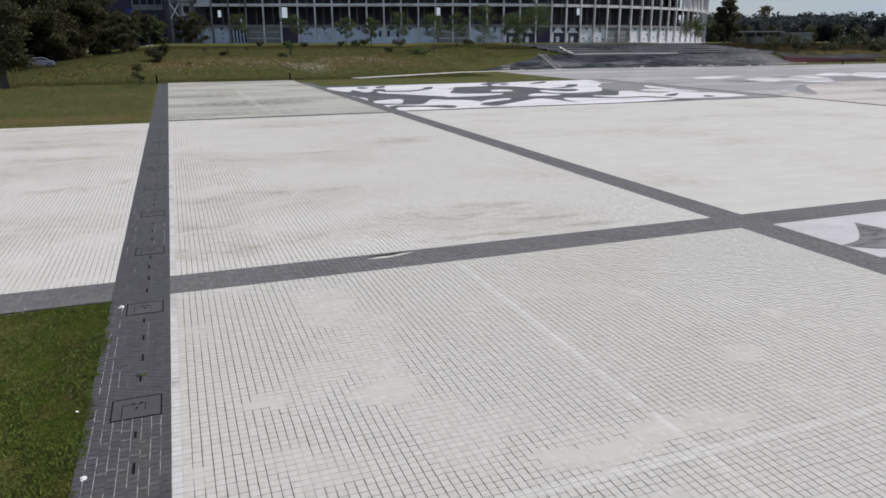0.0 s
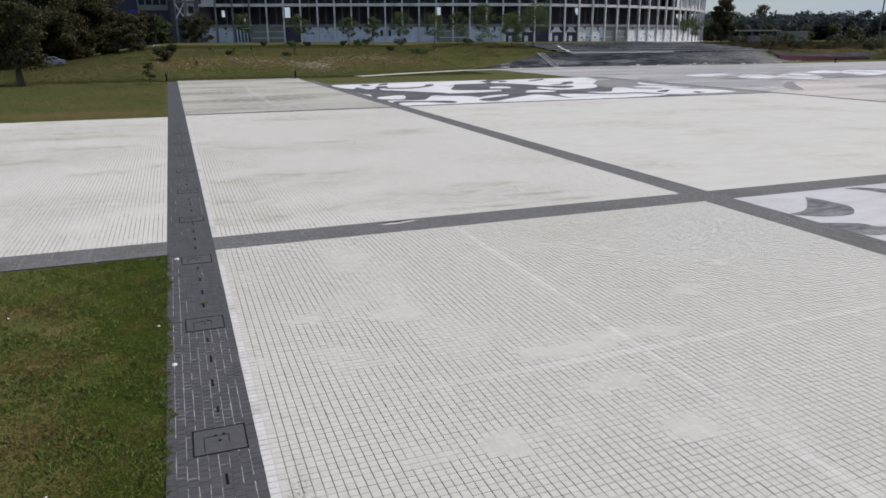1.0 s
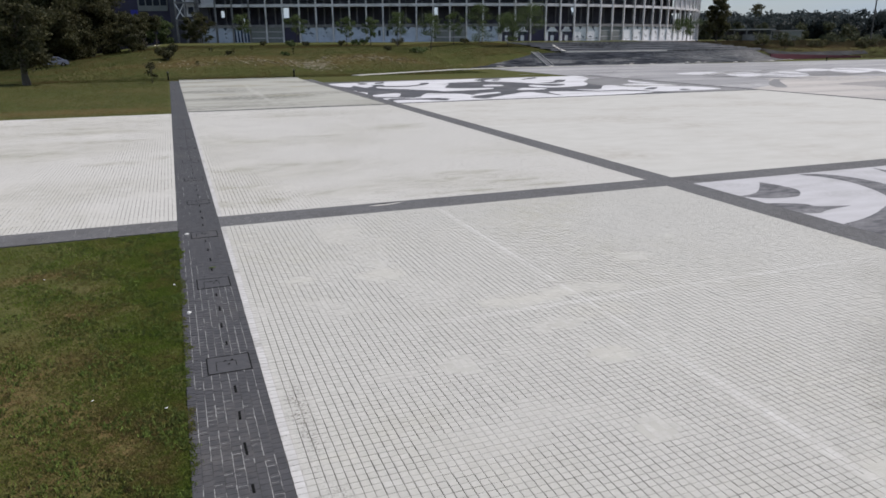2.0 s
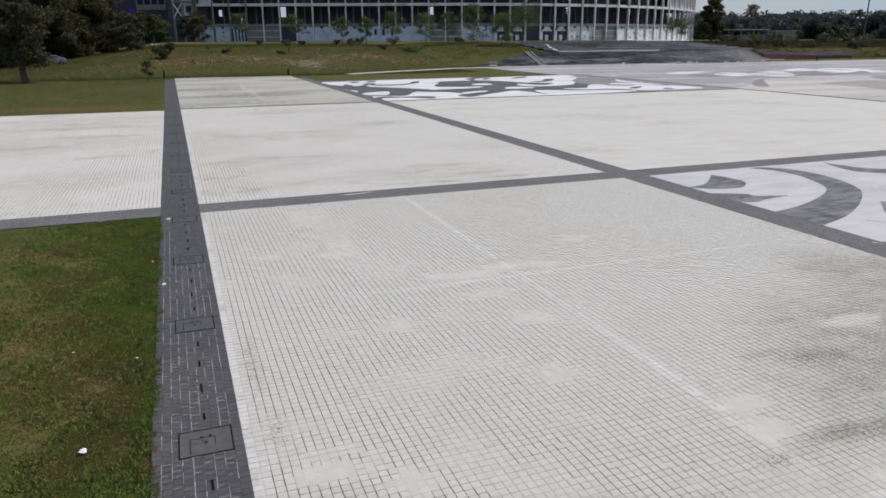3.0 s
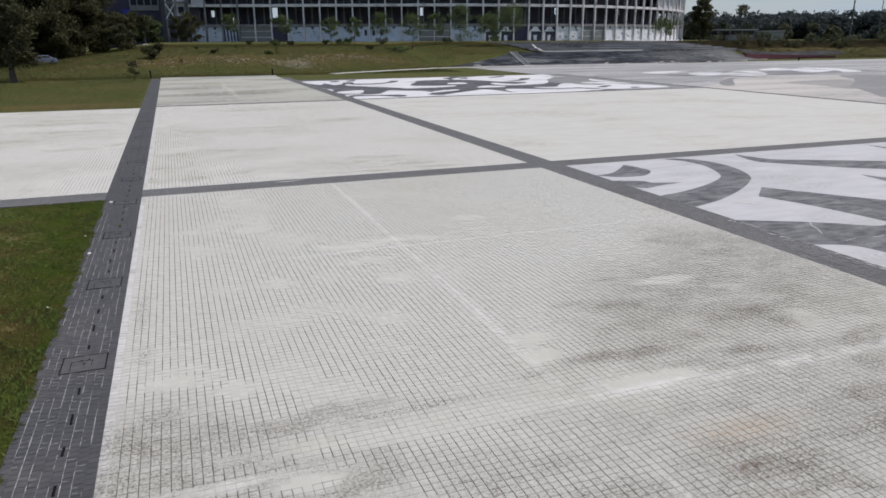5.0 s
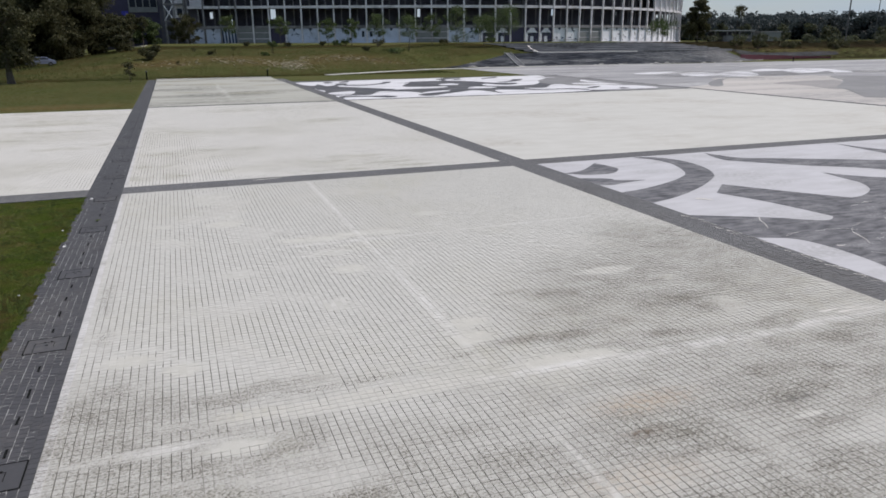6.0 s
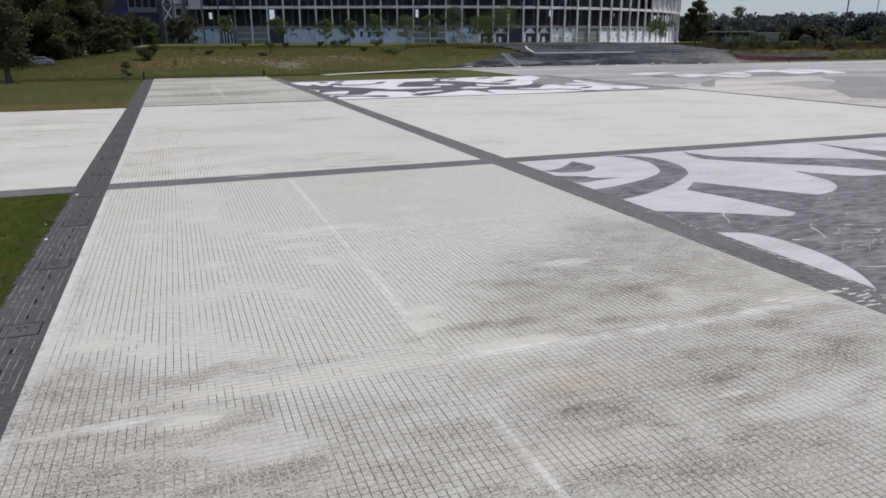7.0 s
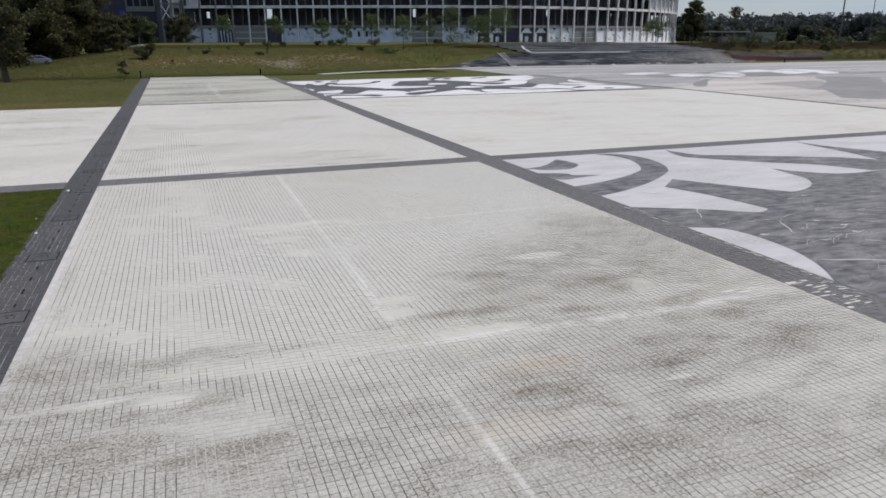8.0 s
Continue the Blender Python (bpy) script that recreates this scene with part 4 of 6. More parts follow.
def ring_box(name, s0, s1, b0, b1, z0, z1, mat, parent, step=BAY, label=""):
    bm = bmesh.new()
    n = max(1, round((s1 - s0) / step))
    rows = []
    for k in range(n + 1):
        s = s0 + (s1 - s0) * k / n
        a, b = ring(s, b0)[0], ring(s, b1)[0]
        rows.append([bm.verts.new((p.x, p.y, z)) for p, z in ((a, z0), (a, z1), (b, z1), (b, z0))])
    for a, b in zip(rows, rows[1:]):
        for k in range(4):
            bm.faces.new((a[k], a[(k + 1) % 4], b[(k + 1) % 4], b[k]))
    bm.faces.new(rows[0])
    bm.faces.new(rows[-1][::-1])
    bmesh.ops.recalc_face_normals(bm, faces=bm.faces[:])
    return part(name, bm, mat, parent, label)


NB = 44
LEN = NB * BAY
stadium = tagged(new("stadium"), "unfinished grey concrete stadium with open storeys above a white wall", "stadium")
LEVELS = (8.1, 12.9, 17.7, 22.5, 25.8)
for z in LEVELS:
    ring_box("floor_beam", 0, LEN, -0.15, 0.75, z - 0.35, z + 0.3, M_CONC if z > 9 else M_LEDGE, stadium)
    ring_box("floor_slab", 0, LEN, 0.75, 9.0, z - 0.2, z + 0.15, M_CONC_SHADE, stadium)
ring_box("roof", 0, LEN, -0.6, 20.0, 26.1, 26.6, M_CONC, stadium)
ring_box("plinth", 0, LEN, -0.5, 9.0, BASE - 2.5, BASE + 0.05, M_CONC, stadium)
bm = bmesh.new()
box(bm, -0.17, 0.17, -0.28, 0.22, BASE, 26.1)
post_me = part("column", bm, M_CONC, stadium)
post_me.matrix_basis = bay_pose(0)
bm = bmesh.new()
box(bm, -0.16, 0.16, 0, 0.35, BASE, 26.1)
inner_me = part("inner_column", bm, M_LEDGE, stadium)
inner_me.matrix_basis = bay_pose(1.3, 4.5)
for k in range(1, NB + 1):
    for src, off, back in ((post_me, 0.0, 0.0), (inner_me, 1.3, 4.5)):
        ob = new(src.name.split(".")[0], src.data)
        ob.parent = stadium
        ob.matrix_basis = bay_pose(k * BAY + off, back)
# darker columns at the west end
for ob in [o for o in stadium.children if o.data is post_me.data][:4]:
    ob.data = ob.data.copy()
    ob.data.materials[0] = M_LEDGE
# rear wall of the open storeys, with a few bays broken through to the light
# bay 14's gap stands in for a pale board hanging at the front
OPEN = {0: (10.4, 12.0, 0.9, 2.9), 1: (10.8, 12.2, 0.4, 1.3), 2: (8.9, 10.2, 0.4, 0.3), 4: (10.2, 13.0, 1.45, 2.5), 14: (10.6, 12.6, 1.2, 0.2), 24: (11.0, 13.2, 1.4, 0.9), 31: (10.6, 12.2, 0.9, 0.9), 33: (11.0, 13.0, 0.9, 0.9), 36: (9.5, 12.5, 1.0, 0.9), 38: (9.0, 13.0, 1.2, 0.9), 40: (8.8, 13.4, 1.6, 0.9), 41: (8.8, 13.4, 1.6, 0.9), 42: (8.8, 13.4, 1.8, 0.9)}
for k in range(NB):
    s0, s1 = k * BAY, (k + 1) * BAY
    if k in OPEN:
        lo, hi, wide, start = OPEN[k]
        ring_box("rear_wall", s0, s1, 8.6, 9.0, BASE, lo, M_CONC_SHADE, stadium)
        ring_box("rear_wall", s0, s1, 8.6, 9.0, hi, 26.0, M_CONC_SHADE, stadium)
        ring_box("rear_wall", s0, s0 + start, 8.6, 9.0, lo, hi, M_CONC_SHADE, stadium)
        ring_box("rear_wall", s0 + start + wide, s1, 8.6, 9.0, lo, hi, M_CONC_SHADE, stadium)
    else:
        ring_box("rear_wall", s0, s1, 8.6, 9.0, BASE, 26.0, M_CONC_SHADE, stadium)


# pale boards closing the upper storey of the curved end
for k in (0, *range(34, NB)):
    ring_box("infill_panel", k * BAY + 0.25, (k + 1) * BAY - 0.25, 1.6, 1.75, 13.2, 16.4 + (k % 3) * 0.4, M_CONC, stadium)
# the painted wall below: w white, m white with mural marks, s shutter, v violet, n white with slim windows, g gabled niches, l lattice
KINDS = "mmlssvmmmwnnwmssmmggvggmmss" + 17 * "w"


def wall_bay(k, kind):
    z0, z1 = BASE + 0.05, 7.75
    mat = {"s": M_SHUT, "v": M_VIOLET, "g": M_VIOLET}.get(kind, M_WALLB if k < 21 else M_WALLW)
    m = bay_pose((k + 0.5) * BAY, 0.15)
    bm = bmesh.new()
    box(bm, -BAY / 2 + 0.23, BAY / 2 - 0.23, 0, 0.3, z0, z1)
    panel = part("wall_panel", bm, mat, stadium)
    panel.matrix_basis = m

    def on(name, mat, shapes, proud=0.02):
        bm = bmesh.new()
        for pts in shapes:
            f = bm.faces.new([bm.verts.new((x, -proud, z)) for x, z in pts])
            r = bmesh.ops.extrude_face_region(bm, geom=[f])
            bmesh.ops.translate(bm, vec=(0, proud + 0.05, 0), verts=[v for v in r["geom"] if isinstance(v, bmesh.types.BMVert)])
        bmesh.ops.recalc_face_normals(bm, faces=bm.faces[:])
        part(name, bm, mat, panel)

    rng = random.Random(k)
    if kind in "wmn":
        on("notch", M_BLUEP, [((-0.5, z1 - 0.02), (0.5, z1 - 0.02), (0, z1 - 0.75))])
    if kind == "m":
        for _ in range(rng.randint(3, 5)):
            x, z, a, l = rng.uniform(-1.3, 1.0), rng.uniform(4.9, 6.9), rng.uniform(-1.0, 1.0), rng.uniform(0.5, 1.1)
            w = rng.uniform(0.10, 0.24)
            dx, dz = l * math.cos(a), l * math.sin(a)
            on("mural_mark", M_BLUEP, [((x, z), (x + dx * 0.5 + w * 0.4, z + dz * 0.5 - w), (x + dx, z + dz), (x + dx * 0.5 - w * 0.4, z + dz * 0.5 + w))])
    if k > 27 and kind == "w":
        for _ in range(rng.randint(5, 8)):
            x, z, l, w = rng.uniform(-1.6, 1.2), rng.uniform(4.5, 7.4), rng.uniform(0.2, 0.6), rng.uniform(0.12, 0.35)
            on("mural_mark", rng.choice((M_SHUT, M_SHUT, M_LEDGE, M_BLUEP)), [((x, z), (x + l * 0.6, z - w), (x + l, z + rng.uniform(-0.2, 0.3)), (x + l * 0.4, z + w))])
    if kind == "n":
        for c in (-1.05, 1.05):
            on("window", M_GLASS, [((c - 0.3, 5.6), (c + 0.3, 5.6), (c + 0.3, 7.0), (c - 0.3, 7.0))])
    if kind == "g":
        on("gable", M_WALLW, [((-1.7, 4.25), (-1.2, 4.25), (-1.2, 6.4), (-1.7, 6.4)), ((-1.7, 6.5), (1.7, 6.5), (0.9, 7.1), (0.6, 7.7), (-0.6, 7.7), (-0.9, 7.1)), ((-0.45, 4.25), (0.45, 4.25), (0.45, 5.6), (-0.45, 5.6))])
        on("window", M_GLASS, [((-1.1, 5.7), (-0.2, 5.7), (-0.2, 6.5), (-1.1, 6.5)), ((0.2, 5.7), (1.1, 5.7), (1.1, 6.5), (0.2, 6.5))])
    if kind == "l":
        on("lattice", M_BLUEP, [((-1.9 + 0.8 * q, 4.3), (-1.4 + 0.8 * q, 4.3), (-1.6 + 0.8 * q, 7.4), (-2.0 + 0.8 * q, 7.4)) for q in range(5)])
    if kind == "s":
        on("rail", M_CONC, [((-1.9, 5.2), (1.9, 5.2), (1.9, 5.35), (-1.9, 5.35)), ((-1.9, 6.7), (1.9, 6.7), (1.9, 6.8), (-1.9, 6.8))])


for k in range(NB):
    wall_bay(k, KINDS[k])


# ---- annexe beside the stadium ----
def slab_part(name, lat0, lat1, d0, d1, z0, z1, mat, parent, label=""):
    bm = bmesh.new()
    vs = []
    for z in (z0, z1):
        for la, de in ((lat0, d0), (lat1, d0), (lat1, d1), (lat0, d1)):
            vs.append(bm.verts.new(at(la, de, z)))
    for f in ((3, 2, 1, 0), (4, 5, 6, 7), (0, 1, 5, 4), (1, 2, 6, 5), (2, 3, 7, 6), (3, 0, 4, 7)):
        bm.faces.new([vs[i] for i in f])
    bmesh.ops.recalc_face_normals(bm, faces=bm.faces[:])
    return part(name, bm, mat, parent, label)


D = 182.0
annexe = tagged(new("annexe_building"), "dark violet-blue annexe building with a pale window band", "building")
slab_part("wall", -88, -67.1, D, D + 16, 0, 24, M_VIOLET, annexe)
slab_part("roof", -88.4, -66.7, D - 0.4, D + 16.4, 24, 24.5, M_CONC, annexe)
band = slab_part("window_band", -75.8, -68.3, D - 0.25, D, 12.0, 16.6, M_SHUT, annexe, "pale concrete window band")
for k in range(4):
    slab_part("window", -75.4 + 1.8 * k, -73.95 + 1.8 * k, D - 0.32, D - 0.25, 13.3, 15.4, M_GLASS, band)
slab_part("blue_panel", -77.8, -76.1, D - 0.2, D, 9.7, 12.3, M_BLUEV, annexe, "bright blue panel")
stair = tagged(new("stair_tower"), "white braced concrete stair tower", "tower")
for la in (-63.7, -61.5, -58.9):
    slab_part("column", la - 0.2, la + 0.2, 174, 174.5, 3.5, 25, M_LEDGE, stair)
for la0, la1, z0, z1 in ((-63.7, -61.5, 9.8, 13.3), (-61.5, -63.7, 9.8, 13.3), (-63.7, -61.5, 13.8, 17.8), (-61.5, -63.7, 13.8, 17.8)):
    bm = bmesh.new()
    tube(bm, at(la0, 173.9, z0), at(la1, 173.9, z1), 0.13, 0.13, 6)
    part("brace", bm, M_WALLW, stair)
for z in (9.4, 13.4, 17.8, 22.0):
    slab_part("beam", -64.0, -58.7, 174.1, 174.6, z, z + 0.4, M_LEDGE, stair)
slab_part("wall", -61.3, -59.1, 174.7, 175, 10.4, 16.0, M_CONC, stair)
slab_part("window", -60.8, -59.5, 174.55, 174.7, 11.0, 12.6, M_GLASS, stair)
slab_part("wall", -66.5, -57.0, 178, 178.4, 3.0, 25, M_CONC_SHADE, stair)


# ---- trees ----
def leaves(centres, radii, n, size, seed, flat=1.0):
    """n leaf sprays spread over clumps, as loose quads."""
    rng = np.random.default_rng(seed)
    pick = rng.integers(0, len(centres), n)
    d = rng.normal(size=(n, 3))
    d /= np.linalg.norm(d, axis=1)[:, None]
    r = rng.random(n) ** 0.45
    p = centres[pick] + d * (r * radii[pick])[:, None] * np.array([1, 1, flat])
    a = rng.normal(size=(n, 3))
    a /= np.linalg.norm(a, axis=1)[:, None]
    b = np.cross(a, rng.normal(size=(n, 3)))
    b /= np.linalg.norm(b, axis=1)[:, None]
    s = size * rng.uniform(0.6, 1.3, n)[:, None]
    return np.stack([p - a * s, p - b * s * 0.5, p + a * s, p + b * s * 0.5], 1)


def tree(name, x, y, h, spread, mat, label, seed, n=1500, leaf=0.22, bole=0.4, trunk=0.09, z=None, lean=0.0):
    """A tapered trunk with limbs, and a crown of leaf sprays round the limb ends."""
    rng = random.Random(seed)
    top = tagged(new(name), label, "tree")
    z = hz(x, y) if z is None else z
    top.matrix_basis = Matrix.Translation((x, y, z - 0.05))
    bm = bmesh.new()
    prev, pr = Vector((0, 0, 0)), trunk * 1.5
    spine = []
    for k in range(1, 7):
        f = k / 6
        p = Vector((lean * f + rng.uniform(-0.02, 0.02) * h, rng.uniform(-0.02, 0.02) * h, h * 0.9 * f))
        tube(bm, prev, p, pr, max(0.02, trunk * (1.25 - f)))
        prev, pr = p, max(0.02, trunk * (1.25 - f))
        spine.append(p)
    tips = []
    limbs = max(6, int(h * 1.6))
    for k in range(limbs):
        f = bole + (0.97 - bole) * k / limbs
        q = f / 0.9 * 6
        i = min(int(q), 5)
        a = spine[i - 1] if i else Vector((0, 0, 0))
        start = a.lerp(spine[i], min(1, q - i))
        ang = k * 2.4 + rng.uniform(-0.5, 0.5)
        reach = spread * math.sin(math.pi * min(0.96, 0.25 + 0.75 * (f - bole) / (1 - bole))) * rng.uniform(0.6, 1.15)
        tip = start + Vector((math.cos(ang) * reach, math.sin(ang) * reach, rng.uniform(0.15, 0.5) * reach + 0.05 * h))
        tube(bm, start, tip, trunk * 0.45, trunk * 0.12, 5)
        tips += [tip, tip]
        for _ in range(4):
            twig = start.lerp(tip, rng.uniform(0.35, 1.0)) + Vector((rng.uniform(-1, 1), rng.uniform(-1, 1), rng.uniform(-0.4, 0.8))) * spread * 0.3
            tube(bm, start.lerp(tip, 0.5), twig, trunk * 0.14, trunk * 0.05, 4)
            tips.append(twig)
    tips.append(spine[-1] + Vector((0, 0, h * 0.05)))
    part("trunk", bm, M_BARK, top)
    c = np.array([tuple(t) for t in tips])
    rad = np.array([spread * rng.uniform(0.18, 0.46) for _ in tips])
    me = quads_mesh("crown", leaves(c, rad, n, leaf, seed, 0.8))
    me.materials.append(mat)
    ob = new("crown", me)
    ob.parent = top
    return top


# saplings along the stadium wall: along, depth, height, spread
YOUNG = ((-30, 150, 5.8, 1.5), (-19, 146, 5.2, 1.4), (-14.5, 150, 5.4, 1.4), (-8.5, 146, 6.6, 1.7), (-1.6, 142, 6.8, 2.0), (3.1, 148, 6.2, 1.6), (8.4, 150, 7.8, 1.9), (14.2, 146, 6.0, 2.2), (18.6, 148, 7.6, 3.0), (-43.5, 158, 6.0, 1.6), (61, 176, 5.0, 2.6))
for k, (la, de, h, sp) in enumerate(YOUNG):
    p = at(la, de)
    tree("young_tree", p.x, p.y, h, sp * 1.3, M_LEAF, "slim young green tree on the grassy bank", 40 + k, n=2800 if sp < 2.1 else 4600, leaf=0.12, bole=0.34, trunk=0.07)["group"] = "young trees along the stadium"
# dark wood at the edge of the lawn
WOOD = ((-77, 118, 15, 6), (-71, 128, 17, 6.5), (-75, 138, 18, 6), (-83, 130, 18, 7), (-66, 122, 13, 4.6), (-78, 148, 17, 6), (-90, 122, 17, 7), (-75, 156, 18, 6), (-88, 145, 19, 7), (-96, 135, 18, 7), (-71, 112, 12, 5), (-81, 107, 14, 6), (-64, 130, 12, 4.5), (-86, 112, 15, 6))
for k, (la, de, h, sp) in enumerate(WOOD):
    p = at(la, de)
    tree("broadleaf_tree", p.x, p.y, h, sp, M_LEAF_DK, "dense dark green tree at the lawn edge", 80 + k, n=30000, leaf=0.25, bole=0.03, trunk=0.25)["group"] = "dark trees beside the lawn"
tree("shade_tree", -16.8, 76.5, 9.6, 3.2, M_LEAF_DK, "dark shade tree with a stout trunk on the lawn", 7, n=11000, leaf=0.19, bole=0.2, trunk=0.33)
tagged(strip("path_1", [(-6.6 + 1.0 * k, 146.2 - 0.7 * k, hz(-6.6 + k, 146.2 - 0.7 * k)) for k in range(5)], 3.2, 0.06, M_KERB, "pale worn slab path below the annexe"), category="path", kind="structure")
# low trees and shrubs between the wood and the annexe
SHRUBS = ((-55, 126, 5.0, 2.4), (-59, 136, 6.5, 2.6), (-66.4, 160, 7.0, 2.4), (-62.9, 160, 6.6, 2.2), (-60.6, 158, 5.5, 1.9), (-56.7, 162, 6.5, 1.9), (-53.3, 160, 7.4, 2.4), (-68, 122, 6.0, 3.0), (-74, 116, 5.5, 3.0), (-63.5, 124, 6.5, 3.0))
for k, (la, de, h, sp) in enumerate(SHRUBS):
    p = at(la, de)
    tree("small_tree", p.x, p.y, h * 0.85, sp, M_LEAF if k in (2, 3, 4) else M_LEAF_DK, "small leafy tree between the wood and the annexe", 120 + k, n=2600 if 1 < k < 7 else 4200, leaf=0.22, bole=0.08, trunk=0.09)["group"] = "small trees below the annexe"


# slim bare-stemmed trees at the end of the wood
for k, (la, de, h) in enumerate(((-58.6, 133, 7.0), (-57.6, 136, 6.4), (-56.9, 131, 6.0), (-56.0, 135, 6.6), (-55.2, 132, 5.6), (-54.4, 136, 5.8))):
    p = at(la, de)
    tree("slim_tree", p.x, p.y, h, 1.3, M_LEAF_DK, "slim bare-stemmed tree at the end of the wood", 150 + k, n=900, leaf=0.2, bole=0.55, trunk=0.08)["group"] = "slim trees at the wood's end"


def bush(name, x, y, r, h, mat, label, seed, n=500, leaf=0.16):
    """A low shrub: short stems and leaf sprays in several clumps."""
    rng = random.Random(seed)
    top = tagged(new(name), label, "bush")
    top.matrix_basis = Matrix.Translation((x, y, hz(x, y) - 0.03))
    bm = bmesh.new()
    tips = []
    for k in range(7):
        a = k * 2.4
        tip = Vector((math.cos(a) * r * rng.uniform(0.3, 0.8), math.sin(a) * r * rng.uniform(0.3, 0.8), h * rng.uniform(0.35, 0.85)))
        tube(bm, (0, 0, 0), tip, 0.04, 0.015, 5)
        tips.append(tuple(tip))
    part("stems", bm, M_BARK, top)
    me = quads_mesh("leaves", leaves(np.array(tips), np.full(len(tips), r * 0.45), n, leaf, seed, 0.8))
    me.materials.append(mat)
    ob = new("leaves", me)
    ob.parent = top
    return top


bush("bush", -1.0, 103.4, 1.8, 2.3, M_LEAF_DK, "rounded green bush on the grassy bank", 1, 3000, 0.14)
for k, (x, y, r, h) in enumerate(((44.1, 113.2, 1.7, 0.9), (38.7, 115.2, 0.9, 0.8), (35.5, 128, 0.9, 1.3), (32, 126, 0.8, 1.1), (21.3, 122.6, 1.0, 1.2), (16.9, 129, 0.8, 0.9), (17.8, 106.2, 0.7, 0.5), (8.6, 108.4, 0.6, 0.5), (38, 131, 1.4, 1.6), (46.5, 134, 1.5, 1.5), (66.5, 134, 2.8, 2.2), (61, 131, 1.2, 1.4), (73, 131, 1.6, 1.4), (24.5, 124, 0.8, 0.9))):
    bush("bush", x, y, r, h, M_LEAF_DK if k % 2 else M_LEAF, "low dark bush on the grassy bank", 20 + k, 420, 0.16)["group"] = "low bushes on the bank"
tree("sapling", -3.05, 74.4, 2.5, 0.9, M_LEAF_DK, "thin sapling on the lawn below the bank", 9, n=620, leaf=0.12, bole=0.25, trunk=0.035)
for k, (x, y, h) in enumerate(((3.0, 96, 0.8), (9.4, 108, 1.1), (19.2, 106.5, 1.3), (6.0, 112, 0.9), (13.0, 114, 0.8))):
    tree("sapling", x, y, h, 0.35, M_LEAF_DK, "short staked sapling on the bank", 60 + k, n=60, leaf=0.12, bole=0.3, trunk=0.03)["group"] = "saplings on the bank"


# short dark marker posts with a cap
def post(x, y, h=1.0):
    top = tagged(new("marker_post"), "short dark marker post at the plaza edge", "post", "marker posts")
    top.matrix_basis = Matrix.Translation((x, y, max(-0.02, hz(x, y))))
    bm = bmesh.new()
    tube(bm, (0, 0, -0.1), (0, 0, h), 0.11, 0.09, 10)
    part("shaft", bm, M_SLOT, top)
    bm = bmesh.new()
    tube(bm, (0, 0, h), (0, 0, h + 0.12), 0.14, 0.10, 10)
    part("cap", bm, M_METAL, top)


for x, y in ((14.7, 78.6), (-1.25, 79.4), (126.5, 93.0)):
    post(x, y)


# ---- parked car under the trees ----
def car(x, y, turn):
    z = hz(x, y)
    top = tagged(new("parked_car"), "blue-grey car parked under dark trees", "car")
    top.matrix_basis = Matrix.Translation((x, y, z + 0.05)) @ Matrix.Rotation(turn, 4, "Z")
    prof = [(-2.2, 0.35), (-2.2, 0.85), (-1.95, 1.0), (-1.35, 1.02), (-0.75, 1.45), (0.75, 1.48), (1.55, 1.05), (2.1, 0.95), (2.2, 0.6), (2.2, 0.35)]
    bm = bmesh.new()
    rows = [[bm.verts.new((px, w * (0.82 if pz > 1.2 else 1.0), pz)) for px, pz in prof] for w in (-0.85, 0.85)]
    n = len(prof)
    for k in range(n):
        bm.faces.new((rows[0][k], rows[0][(k + 1) % n], rows[1][(k + 1) % n], rows[1][k]))
    bm.faces.new(rows[0][::-1])
    bm.faces.new(rows[1])
    bmesh.ops.recalc_face_normals(bm, faces=bm.faces[:])
    bmesh.ops.bevel(bm, geom=bm.edges[:], offset=0.05, segments=2, affect="EDGES")
    part("body", bm, M_CAR, top)
    for w in (-1, 1):
        bm = bmesh.new()
        f = [bm.verts.new((px, w * 0.86, pz)) for px, pz in ((-1.2, 1.04), (-0.7, 1.38), (0.7, 1.4), (1.35, 1.07))]
        bm.faces.new(f)
        r = bmesh.ops.extrude_face_region(bm, geom=bm.faces[:])
        bmesh.ops.translate(bm, vec=(0, -w * 0.12, 0), verts=[v for v in r["geom"] if isinstance(v, bmesh.types.BMVert)])
        bmesh.ops.recalc_face_normals(bm, faces=bm.faces[:])
        part("side_window", bm, M_GLASS, top)
        for px in (-1.35, 1.35):
            bm = bmesh.new()
            tube(bm, (px, w * 0.68, 0.32), (px, w * 0.9, 0.32), 0.33, 0.33, 16)
            wheel = part("wheel", bm, M_SLOT, top)
            bm = bmesh.new()
            tube(bm, (px, w * 0.9, 0.32), (px, w * 0.92, 0.32), 0.19, 0.17, 12)
            part("rim", bm, M_METAL, wheel)


M_CAR = material("blue-grey car paint", (0.17, 0.19, 0.27), (0.21, 0.23, 0.31), 1, 0.15, 0, metal=0.3)
car(-18.0, 108.6, 0.15)

# ---- far side: woods, sheds, wall, masts ----
def far_wood(name, spots, mat, label, n, leaf, seed):
    """Many crowns far off, one mesh of leaf sprays with short stems below."""
    rng = random.Random(seed)
    cs, rs = [], []
    for la, de, h, sp in spots:
        p = at(la, de)
        g = hz(p.x, p.y)
        for _ in range(9):
            a, q = rng.uniform(0, 6.3), rng.uniform(0, 1) ** 0.5
            f = rng.uniform(0.12, 0.92)
            w = sp * (1 - abs(f - 0.5)) * q
            cs.append((p.x + math.cos(a) * w, p.y + math.sin(a) * w, g + h * f))
            rs.append(sp * rng.uniform(0.3, 0.5))
    me = quads_mesh(name, leaves(np.array(cs), np.array(rs), n, leaf, seed, 0.85))
    me.materials.append(mat)
    return tagged(new(name, me), label, "trees", kind="stuff")


